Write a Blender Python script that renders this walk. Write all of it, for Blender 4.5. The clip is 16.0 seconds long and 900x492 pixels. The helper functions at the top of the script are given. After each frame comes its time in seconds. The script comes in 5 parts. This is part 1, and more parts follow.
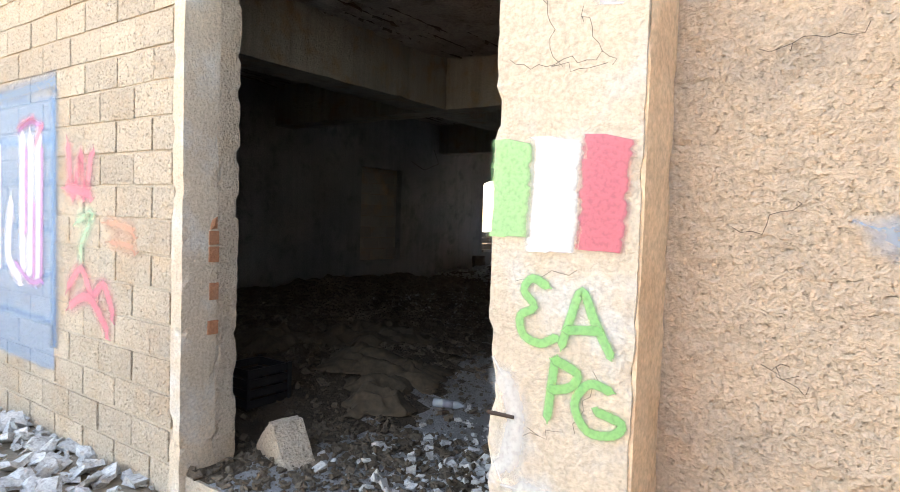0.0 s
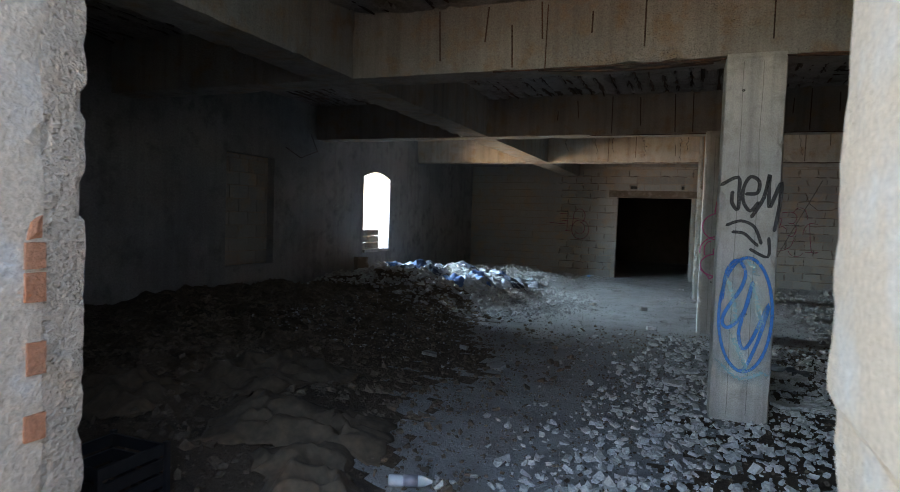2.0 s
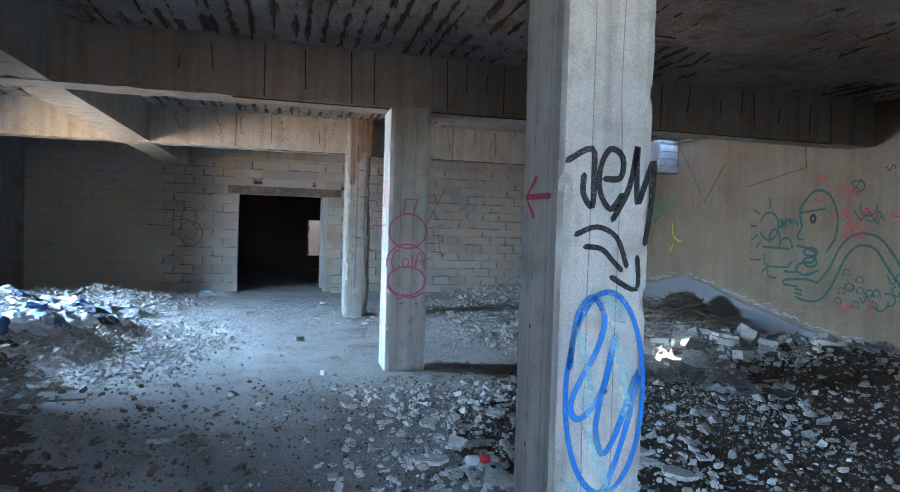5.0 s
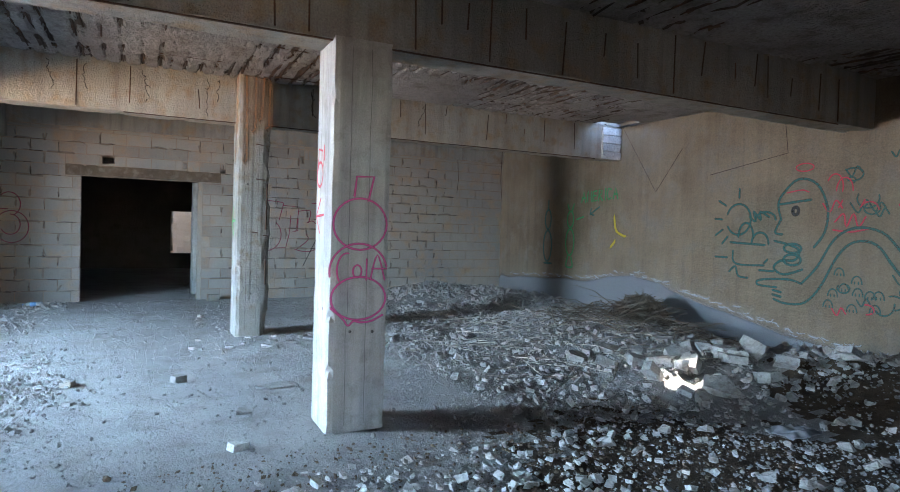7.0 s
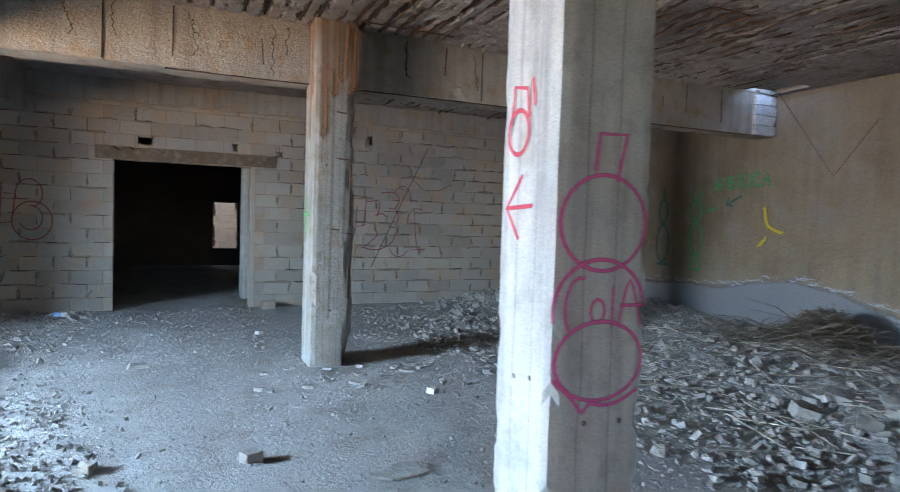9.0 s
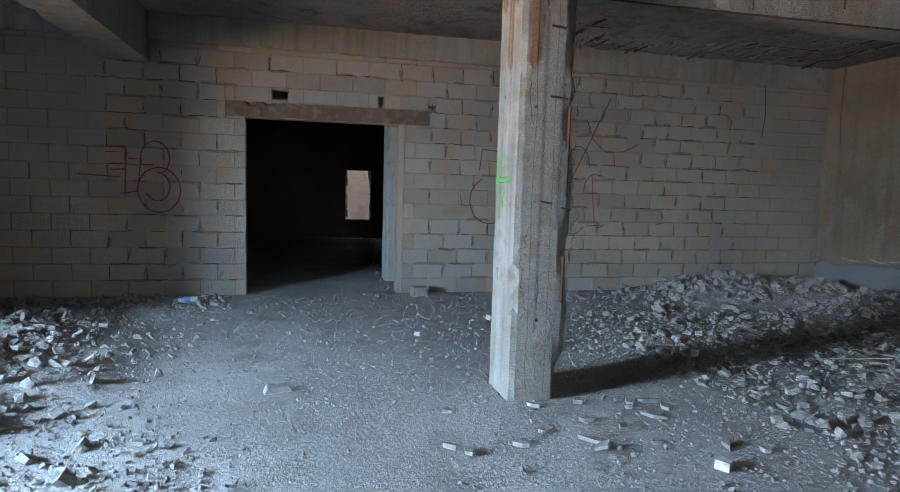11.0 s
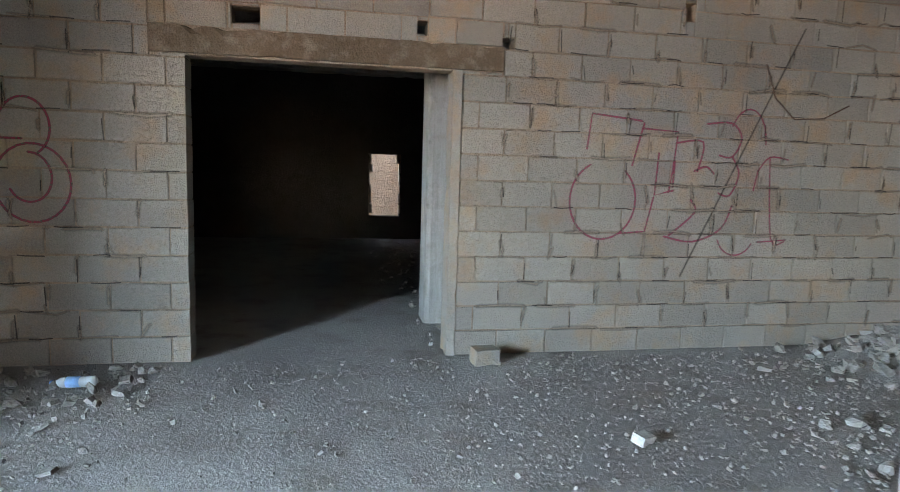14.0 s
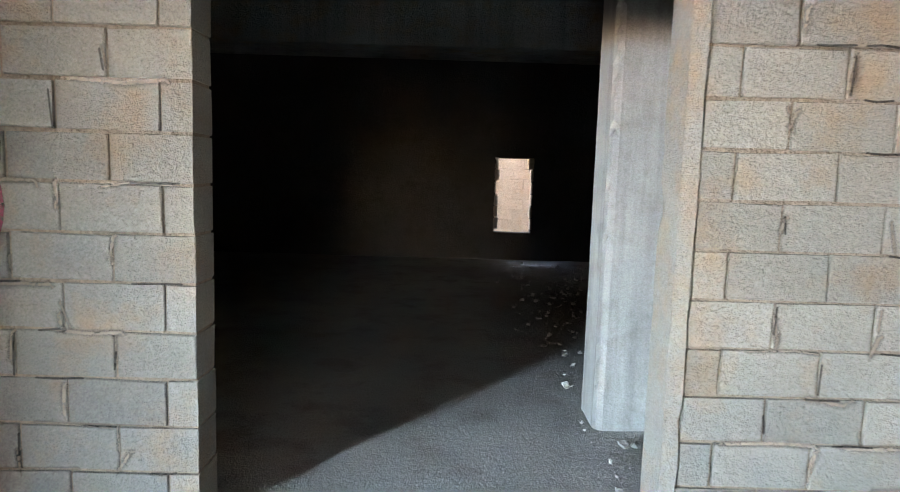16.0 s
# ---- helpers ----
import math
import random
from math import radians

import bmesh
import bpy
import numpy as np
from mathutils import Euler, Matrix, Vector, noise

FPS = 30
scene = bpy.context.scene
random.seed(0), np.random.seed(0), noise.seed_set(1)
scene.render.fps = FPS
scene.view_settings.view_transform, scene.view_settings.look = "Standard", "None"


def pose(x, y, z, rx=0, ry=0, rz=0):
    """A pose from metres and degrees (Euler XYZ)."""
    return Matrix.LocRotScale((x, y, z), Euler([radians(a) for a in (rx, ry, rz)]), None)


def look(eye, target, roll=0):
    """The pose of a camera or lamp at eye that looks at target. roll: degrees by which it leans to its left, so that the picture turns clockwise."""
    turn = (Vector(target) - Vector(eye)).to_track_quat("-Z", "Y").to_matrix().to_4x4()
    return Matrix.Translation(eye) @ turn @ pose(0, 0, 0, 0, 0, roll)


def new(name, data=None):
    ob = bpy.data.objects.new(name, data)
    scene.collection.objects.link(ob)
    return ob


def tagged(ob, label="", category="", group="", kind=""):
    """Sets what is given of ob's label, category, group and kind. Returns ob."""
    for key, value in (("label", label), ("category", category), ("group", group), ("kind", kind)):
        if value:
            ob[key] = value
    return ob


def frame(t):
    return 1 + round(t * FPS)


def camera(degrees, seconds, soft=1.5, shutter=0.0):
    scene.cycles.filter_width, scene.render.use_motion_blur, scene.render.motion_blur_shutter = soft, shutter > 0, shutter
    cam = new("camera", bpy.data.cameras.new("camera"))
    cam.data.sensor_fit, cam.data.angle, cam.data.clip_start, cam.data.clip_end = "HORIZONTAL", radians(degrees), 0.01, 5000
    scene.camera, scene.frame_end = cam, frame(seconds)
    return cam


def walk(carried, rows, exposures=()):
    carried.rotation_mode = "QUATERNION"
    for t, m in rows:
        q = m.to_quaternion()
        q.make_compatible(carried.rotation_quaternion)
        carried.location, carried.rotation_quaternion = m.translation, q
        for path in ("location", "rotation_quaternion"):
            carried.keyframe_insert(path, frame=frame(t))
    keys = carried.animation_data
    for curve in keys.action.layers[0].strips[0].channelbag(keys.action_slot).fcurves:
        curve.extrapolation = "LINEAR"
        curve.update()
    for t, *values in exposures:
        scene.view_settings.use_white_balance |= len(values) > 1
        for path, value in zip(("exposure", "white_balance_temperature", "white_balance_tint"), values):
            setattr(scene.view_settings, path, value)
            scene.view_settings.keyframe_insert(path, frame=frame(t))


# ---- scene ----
cam = camera(71.7, 16.0, soft=0.6, shutter=0.25)
METRES, EYE, TILT, LEAN, TURN = 17.2, 1.5, 0.0, 0.0, 35.5
ROWS = [
    (0.0, 0.0, 0.0, 0.0, 0.08, -2.6, -1.86),
    (0.5, -0.0043, 0.0165, -0.0, -2.44, -2.55, -1.93),
    (1.0, -0.0135, 0.0352, -0.0007, -4.12, -2.55, -1.59),
    (1.5, -0.0277, 0.0595, 0.001, -8.7, -2.55, -2.0),
    (2.0, -0.0355, 0.0868, -0.0004, -13.9, -2.55, -1.92),
    (2.5, -0.0373, 0.1155, -0.0008, -19.22, -2.53, -1.9),
    (3.0, -0.0359, 0.1412, 0.0016, -25.84, -2.42, -1.86),
    (3.5, -0.0246, 0.1694, -0.0006, -29.72, -2.13, -1.74),
    (4.0, -0.0135, 0.1978, -0.0022, -36.2, -1.73, -1.73),
    (4.5, -0.0001, 0.2265, -0.0013, -44.3, -1.46, -1.72),
    (5.0, 0.0142, 0.2531, 0.0005, -50.09, -1.32, -1.72),
    (7.5, 0.1012, 0.3951, -0.0012, -62.7, -1.73, -1.7),
    (8.0, 0.1201, 0.4221, -0.0013, -62.68, -2.02, -1.65),
    (8.5, 0.1383, 0.4488, -0.0005, -62.7, -2.21, -1.69),
    (9.0, 0.1574, 0.4805, -0.0002, -59.28, -2.45, -1.77),
    (9.5, 0.1711, 0.5096, -0.0, -54.12, -2.68, -1.81),
    (10.0, 0.1861, 0.537, -0.0027, -50.9, -3.77, -1.83),
    (12.5, 0.2864, 0.6628, -0.0019, -48.3, -6.68, -1.65),
    (13.0, 0.3103, 0.688, -0.0018, -49.8, -6.69, -1.69),
    (13.5, 0.3296, 0.7116, -0.0011, -48.38, -6.81, -1.72),
    (14.0, 0.3535, 0.7382, -0.002, -46.33, -6.87, -1.7),
    (14.5, 0.3719, 0.765, -0.0015, -44.09, -6.92, -1.72),
    (15.0, 0.3892, 0.7906, -0.0007, -41.79, -6.69, -1.71),
    (15.5, 0.4122, 0.8178, -0.0011, -37.65, -6.64, -1.7),
    (16.0, 0.4308, 0.8461, -0.0014, -35.54, -6.64, -1.7),
]
walk(cam, [(t, pose(0, 0, EYE, TILT, LEAN, TURN) @ pose(METRES * x, METRES * y, METRES * z, 90 + pitch, roll, yaw)) for t, x, y, z, yaw, pitch, roll in ROWS],
     exposures=[(0.0, 3.27, 8700, 16), (0.7, 2.97, 8700, 16), (1.5, 2.75, 8300, 14), (2.0, 3.25, 7000, 12), (2.5, 3.9, 6000, 10), (3.0, 4.4, 5700, 10), (3.5, 4.6, 5600, 10), (5.0, 4.5, 5750, 10), (7.5, 4.65, 6300, 13), (8.5, 4.5, 6400, 14), (9.3, 4.35, 6400, 14), (10.0, 4.15, 6300, 13), (12.5, 4.45, 6800, 15), (13.5, 4.8, 7100, 15), (14.5, 5.1, 7500, 16), (15.2, 5.35, 7500, 16), (16.0, 5.85, 7500, 16)])

# ---- light: clear sky and a low sun behind the building ----
SUN_WAY = Vector((0.545, 0.838, 0.72)).normalized()
world = bpy.data.worlds.new("sky")
scene.world = world
world.use_nodes = True
wn = world.node_tree
sky = wn.nodes.new("ShaderNodeTexSky")
sky.sky_type, sky.sun_disc = "NISHITA", False
sky.sun_elevation = math.asin(SUN_WAY.z)
sky.sun_rotation = math.atan2(SUN_WAY.x, SUN_WAY.y)
wn.links.new(sky.outputs[0], wn.nodes["Background"].inputs[0])
wn.nodes["Background"].inputs[1].default_value = 0.14
sun_data = bpy.data.lights.new("sun", "SUN")
sun_data.energy, sun_data.angle, sun_data.color = 4.0, radians(0.5), (1.0, 0.93, 0.82)
sun = new("sun", sun_data)
sun.matrix_world = look(SUN_WAY * 40, (0, 0, 0))
# the open window: blue sky above the horizon, warm sunlit ground below it
HORIZON = 1.82
sky_data = bpy.data.lights.new("window_skylight", "AREA")
sky_data.shape, sky_data.size, sky_data.size_y = "RECTANGLE", 5.7, 2.2
sky_data.energy, sky_data.color = 1060.0, (0.49, 0.74, 1.0)
window_skylight = new("window_skylight", sky_data)
window_skylight.matrix_world = look((-10.5, 11.65, HORIZON + 1.11), (-7.7, 11.65, HORIZON + 1.11))
day_data = bpy.data.lights.new("window_daylight", "AREA")
day_data.shape, day_data.size, day_data.size_y = "RECTANGLE", 5.7, 1.7
day_data.energy, day_data.color = 250.0, (1.0, 0.72, 0.45)
window_daylight = new("window_daylight", day_data)
window_daylight.matrix_world = look((-10.5, 11.65, HORIZON - 0.86), (-7.7, 11.65, HORIZON - 0.86))

# ---- materials ----


def surface(name, a, b, c, big=0.7, fine=45.0, bump=0.5, depth=0.012, rough=0.92, streak=0.0, vary=0.0, pits=0.0, spec=0.25):
    """Mineral surface in three tones: broad stains, patches, fine grain; relief; optional running streaks and pits,
    with the pits' shade in the colour.
    """
    m = bpy.data.materials.new(name)
    m.use_nodes = True
    t = m.node_tree
    N, L = t.nodes.new, t.links.new
    bsdf = t.nodes["Principled BSDF"]
    bsdf.inputs["Roughness"].default_value = rough
    bsdf.inputs["Specular IOR Level"].default_value = spec
    geo = N("ShaderNodeNewGeometry")

    def tex(scale, detail, stretch=(1, 1, 1), kind="ShaderNodeTexNoise"):
        mp = N("ShaderNodeMapping")
        mp.inputs["Scale"].default_value = stretch
        L(geo.outputs["Position"], mp.inputs[0])
        n = N(kind)
        n.inputs["Scale"].default_value = scale
        n.inputs["Detail"].default_value = detail
        if kind == "ShaderNodeTexNoise":
            n.inputs["Roughness"].default_value = 0.62
        L(mp.outputs[0], n.inputs["Vector"])
        return n.outputs["Fac"] if kind == "ShaderNodeTexNoise" else n.outputs["Distance"]

    def ramp(src, lo, hi, clo=(0, 0, 0, 1), chi=(1, 1, 1, 1)):
        r = N("ShaderNodeValToRGB")
        r.color_ramp.elements[0].position, r.color_ramp.elements[1].position = lo, hi
        r.color_ramp.elements[0].color, r.color_ramp.elements[1].color = clo, chi
        L(src, r.inputs[0])
        return r.outputs[0]

    def mix(fac, x, y, mode="MIX"):
        k = N("ShaderNodeMix")
        k.data_type, k.blend_type = "RGBA", mode
        for s, v in ((k.inputs[0], fac), (k.inputs[6], x), (k.inputs[7], y)):
            if isinstance(v, (tuple, float, int)):
                s.default_value = v
            else:
                L(v, s)
        return k.outputs[2]

    col = ramp(tex(big, 5), 0.38, 0.62, (*a, 1), (*b, 1))
    col = mix(ramp(tex(big * 5.3, 6), 0.5, 0.68), col, (*c, 1))
    grain = tex(fine, 4)
    col = mix(1.0, col, ramp(grain, 0.25, 0.75, (0.72, 0.72, 0.72, 1), (1.18, 1.18, 1.18, 1)), "MULTIPLY")
    if streak:
        s = ramp(tex(7.0, 5, (1, 1, 0.05)), 0.45, 0.7)
        col = mix(1.0, col, mix(s, (1, 1, 1, 1), (1 - streak, 1 - streak, 1 - streak * 0.95, 1)), "MULTIPLY")
    if vary:
        info = N("ShaderNodeObjectInfo")
        col = mix(1.0, col, ramp(info.outputs["Random"], 0, 1, (1 - vary, 1 - vary, 1 - vary, 1), (1 + vary, 1 + vary, 1 + vary * 0.9, 1)), "MULTIPLY")
    height = grain
    mid = tex(fine * 0.28, 5)
    add = N("ShaderNodeMath")
    add.operation = "MULTIPLY_ADD"
    L(mid, add.inputs[0])
    add.inputs[1].default_value = 1.6
    L(height, add.inputs[2])
    height = add.outputs[0]
    if pits:
        v = ramp(tex(fine * 0.9, 2, (1, 1, 1)), 0.30, 0.40)
        sub = N("ShaderNodeMath")
        sub.operation = "MULTIPLY_ADD"
        L(v, sub.inputs[0])
        sub.inputs[1].default_value = pits
        L(height, sub.inputs[2])
        height = sub.outputs[0]
        # occlusion inside the pits, multiplied into the base colour
        col = mix(1.0, col, mix(v, (1 - 0.4 * pits,) * 3 + (1,), (1, 1, 1, 1)), "MULTIPLY")
    bp = N("ShaderNodeBump")
    bp.inputs["Strength"].default_value, bp.inputs["Distance"].default_value = bump, depth
    L(height, bp.inputs["Height"])
    L(bp.outputs[0], bsdf.inputs["Normal"])
    L(col, bsdf.inputs["Base Color"])
    return m


def paint(name, colour, cover=0.9, edge=0.55, rough=0.6):
    """Sprayed paint: soft at the rim of a stroke, and thin where the wall's grain shows through."""
    m = bpy.data.materials.new(name)
    m.use_nodes = True
    t = m.node_tree
    N, L = t.nodes.new, t.links.new
    bsdf = t.nodes["Principled BSDF"]
    bsdf.inputs["Base Color"].default_value = (*colour, 1)
    bsdf.inputs["Roughness"].default_value = rough
    uv = N("ShaderNodeUVMap")
    sep = N("ShaderNodeSeparateXYZ")
    L(uv.outputs[0], sep.inputs[0])
    ab = N("ShaderNodeMath")
    ab.operation = "ABSOLUTE"
    L(sep.outputs[0], ab.inputs[0])
    rim = N("ShaderNodeMapRange")
    rim.interpolation_type = "SMOOTHSTEP"
    rim.inputs["From Min"].default_value, rim.inputs["From Max"].default_value = edge, 1.0
    rim.inputs["To Min"].default_value, rim.inputs["To Max"].default_value = cover, 0.0
    L(ab.outputs[0], rim.inputs["Value"])
    geo = N("ShaderNodeNewGeometry")
    ns = N("ShaderNodeTexNoise")
    ns.inputs["Scale"].default_value, ns.inputs["Detail"].default_value = 70, 4
    L(geo.outputs["Position"], ns.inputs["Vector"])
    gr = N("ShaderNodeMapRange")
    gr.inputs["From Min"].default_value, gr.inputs["From Max"].default_value = 0.32, 0.55
    gr.inputs["To Min"].default_value, gr.inputs["To Max"].default_value = 0.74, 1.0
    L(ns.outputs["Fac"], gr.inputs["Value"])
    mul = N("ShaderNodeMath")
    mul.operation = "MULTIPLY"
    L(rim.outputs[0], mul.inputs[0])
    L(gr.outputs[0], mul.inputs[1])
    L(mul.outputs[0], bsdf.inputs["Alpha"])
    bp = N("ShaderNodeBump")
    bp.inputs["Strength"].default_value, bp.inputs["Distance"].default_value = 0.3, 0.006
    L(ns.outputs["Fac"], bp.inputs["Height"])
    L(bp.outputs[0], bsdf.inputs["Normal"])
    return m


def plain(name, colour, rough=0.6, metal=0.0):
    m = bpy.data.materials.new(name)
    m.use_nodes = True
    t = m.node_tree
    b = t.nodes["Principled BSDF"]
    b.inputs["Roughness"].default_value, b.inputs["Metallic"].default_value = rough, metal
    geo = t.nodes.new("ShaderNodeNewGeometry")
    ns = t.nodes.new("ShaderNodeTexNoise")
    ns.inputs["Scale"].default_value, ns.inputs["Detail"].default_value = 22, 5
    t.links.new(geo.outputs["Position"], ns.inputs["Vector"])
    r = t.nodes.new("ShaderNodeValToRGB")
    r.color_ramp.elements[0].position, r.color_ramp.elements[1].position = 0.3, 0.7
    r.color_ramp.elements[0].color = (*[v * 0.7 for v in colour], 1)
    r.color_ramp.elements[1].color = (*[min(1, v * 1.2) for v in colour], 1)
    t.links.new(ns.outputs["Fac"], r.inputs[0])
    t.links.new(r.outputs[0], b.inputs["Base Color"])
    return m


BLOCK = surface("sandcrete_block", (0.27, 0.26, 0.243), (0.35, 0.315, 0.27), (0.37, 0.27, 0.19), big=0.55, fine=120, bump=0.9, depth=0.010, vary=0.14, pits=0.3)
BLOCK_OUT = surface("tan_block", (0.51, 0.42, 0.33), (0.60, 0.50, 0.39), (0.56, 0.43, 0.31), fine=60, bump=1.0, depth=0.022, vary=0.10, pits=0.7)
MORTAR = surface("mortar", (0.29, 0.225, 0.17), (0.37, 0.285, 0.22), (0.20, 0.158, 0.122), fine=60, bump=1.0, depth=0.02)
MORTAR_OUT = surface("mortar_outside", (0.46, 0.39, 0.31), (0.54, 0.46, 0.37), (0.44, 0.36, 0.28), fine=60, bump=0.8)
STUCCO = surface("rough_stucco", (0.60, 0.43, 0.30), (0.68, 0.51, 0.37), (0.53, 0.41, 0.31), fine=60, bump=1.0, depth=0.02, pits=0.45)
PILLAR_PLASTER = surface("cracked_plaster", (0.58, 0.48, 0.37), (0.65, 0.53, 0.40), (0.62, 0.58, 0.52), fine=60, bump=0.8, depth=0.010, pits=0.15)
PLASTER_EDGE_LIT = surface("lit_ochre_plaster", (0.74, 0.52, 0.33), (0.78, 0.57, 0.38), (0.68, 0.46, 0.29), fine=50, bump=0.5)
GREY_PLASTER = surface("grey_plaster", (0.20, 0.20, 0.20), (0.28, 0.275, 0.265), (0.16, 0.16, 0.16), fine=40, bump=0.6, streak=0.15)
CONCRETE = surface("board_marked_concrete", (0.42, 0.41, 0.385), (0.50, 0.485, 0.45), (0.36, 0.345, 0.31), big=1.2, fine=130, bump=0.35, depth=0.006, streak=0.38, pits=0.25)
CONCRETE_OLD = surface("stained_column_concrete", (0.25, 0.238, 0.21), (0.34, 0.325, 0.295), (0.24, 0.20, 0.15), big=1.6, fine=110, bump=0.6, depth=0.01, streak=0.4, pits=0.4)
BEAM = surface("beam_concrete", (0.27, 0.26, 0.24), (0.36, 0.34, 0.305), (0.32, 0.245, 0.175), big=0.9, fine=70, bump=0.8, depth=0.014, streak=0.3, pits=0.4)
BEAM_LIT_PALE = surface("lit_ochre_beam_concrete", (0.35, 0.32, 0.275), (0.43, 0.39, 0.33), (0.35, 0.265, 0.185), big=1.1, fine=70, bump=0.8, depth=0.014, streak=0.25, pits=0.4)
CEIL = surface("spalled_ceiling", (0.25, 0.23, 0.22), (0.38, 0.345, 0.33), (0.19, 0.16, 0.145), fine=34, bump=1.0, depth=0.04, pits=0.5)
RENDERED = surface("smooth_render", (0.145, 0.11, 0.073), (0.215, 0.172, 0.12), (0.185, 0.158, 0.128), big=0.5, fine=60, bump=0.5, streak=0.16)
DIRT = surface("dusty_floor", (0.29, 0.28, 0.27), (0.38, 0.37, 0.355), (0.25, 0.232, 0.213), big=0.5, fine=95, bump=1.0, depth=0.014)
EARTH_AND_SHADE = surface("brown_earth_and_shade", (0.085, 0.062, 0.042), (0.12, 0.088, 0.06), (0.06, 0.045, 0.034), big=0.8, fine=110, bump=1.0, depth=0.02)
STONE = surface("rubble_stone", (0.26, 0.25, 0.235), (0.36, 0.345, 0.32), (0.18, 0.16, 0.14), big=3.0, fine=60, bump=0.7)
STONE_BROWN = surface("brown_rubble", (0.11, 0.083, 0.058), (0.17, 0.13, 0.092), (0.085, 0.063, 0.046), big=3.0, fine=60, bump=0.7)
GRAVEL = surface("gravel_stone", (0.21, 0.203, 0.193), (0.30, 0.29, 0.275), (0.15, 0.14, 0.127), big=8.0, fine=60, bump=0.7)
EARTH = surface("dry_earth", (0.27, 0.21, 0.15), (0.33, 0.26, 0.19), (0.22, 0.18, 0.13), big=0.2, fine=30, bump=0.8)
REBAR = surface("rusty_rebar", (0.05, 0.035, 0.028), (0.09, 0.055, 0.04), (0.14, 0.07, 0.04), fine=90, bump=0.5)
LINTEL = surface("lintel_concrete", (0.105, 0.078, 0.053), (0.15, 0.112, 0.078), (0.20, 0.165, 0.13), big=1.5, fine=70, bump=0.6)
RUST_SHADE = surface("rust_and_groove_shade", (0.09, 0.07, 0.06), (0.14, 0.105, 0.085), (0.16, 0.09, 0.05), fine=60, bump=0.8)
NEAR_BLACK = surface("near_black_wall", (0.06, 0.055, 0.05), (0.10, 0.09, 0.08), (0.07, 0.06, 0.05), fine=45, bump=0.6)
BRICK = surface("red_brick", (0.45, 0.2, 0.11), (0.52, 0.26, 0.15), (0.4, 0.22, 0.14), fine=60, bump=0.7)

# ---- mesh helpers ----


def mesh_object(name, bm, material, smooth=False):
    me = bpy.data.meshes.new(name)
    bm.to_mesh(me)
    bm.free()
    if smooth:
        for p in me.polygons:
            p.use_smooth = True
    me.materials.append(material)
    return new(name, me)


def part(name, bm, material, parent, label="", smooth=False):
    ob = mesh_object(name, bm, material, smooth)
    ob.parent = parent
    ob.matrix_parent_inverse = parent.matrix_world.inverted()
    return tagged(ob, label)


def setting(name, bm, material, label, category):
    return tagged(mesh_object(name, bm, material), label, category, kind="structure")


def thing(name, x, y, z, label, category, group="", kind=""):
    ob = new(name)
    ob.matrix_world = Matrix.Translation((x, y, z))
    bpy.context.view_layer.update()
    return tagged(ob, label, category, group, kind)


def box(bm, x0, x1, y0, y1, z0, z1):
    v = [bm.verts.new((x, y, z)) for z in (z0, z1) for y in (y0, y1) for x in (x0, x1)]
    for f in ((0, 2, 3, 1), (4, 5, 7, 6), (0, 1, 5, 4), (1, 3, 7, 5), (3, 2, 6, 7), (2, 0, 4, 6)):
        bm.faces.new([v[i] for i in f])
    return v


def rough_box(bm, lo, hi, step=0.15, amp=0.004, chip=0.02, seed=0.0, chamfer=0.0):
    """A box of small faces with uneven surface and broken arrises."""
    n = [max(1, round((hi[i] - lo[i]) / step)) for i in range(3)]
    at = {}

    def vert(i, j, k):
        key = (i, j, k)
        if key not in at:
            p = Vector([lo[a] + (hi[a] - lo[a]) * key[a] / n[a] for a in range(3)])
            out = [(-1 if key[a] == 0 else 1 if key[a] == n[a] else 0) for a in range(3)]
            q = p + noise.noise_vector(p * 2.3 + Vector((seed, 0, 0))) * amp * 0.35 + noise.noise_vector(p * 14 + Vector((seed, 5, 0))) * amp * 0.4
            if sum(abs(o) for o in out) >= 2:
                w = chamfer + chip * (0.25 * abs(noise.noise(p * 23)) + max(0.0, noise.noise(p * 7.7 + Vector((seed, 9, 3))) * 2.2 - 0.35))
                for a in range(3):
                    q[a] -= out[a] * w
            at[key] = bm.verts.new(q)
        return at[key]

    for a in range(3):
        u, v = [(1, 2), (2, 0), (0, 1)][a]
        for side in (0, n[a]):
            for i in range(n[u]):
                for j in range(n[v]):
                    idx = []
                    for di, dj in ((0, 0), (1, 0), (1, 1), (0, 1)):
                        k = [0, 0, 0]
                        k[a], k[u], k[v] = side, i + di, j + dj
                        idx.append(vert(*k))
                    bm.faces.new(idx if side else idx[::-1])


def with_openings(bm, axis, lo, hi, z0, z1, t0, t1, openings):
    """A wall along x or y from lo to hi, t0..t1 thick, with openings (a, b, bottom, top)."""
    us = sorted({lo, hi, *[o[0] for o in openings], *[o[1] for o in openings]})
    for a, b in zip(us, us[1:]):
        cuts = sorted((o[2], o[3]) for o in openings if o[0] < (a + b) / 2 < o[1])
        at = z0
        for c, d in [*cuts, (z1, z1)]:
            if c - at > 1e-4:
                box(bm, *((a, b, t0, t1) if axis == "x" else (t0, t1, a, b)), at, c)
            at = max(at, d)


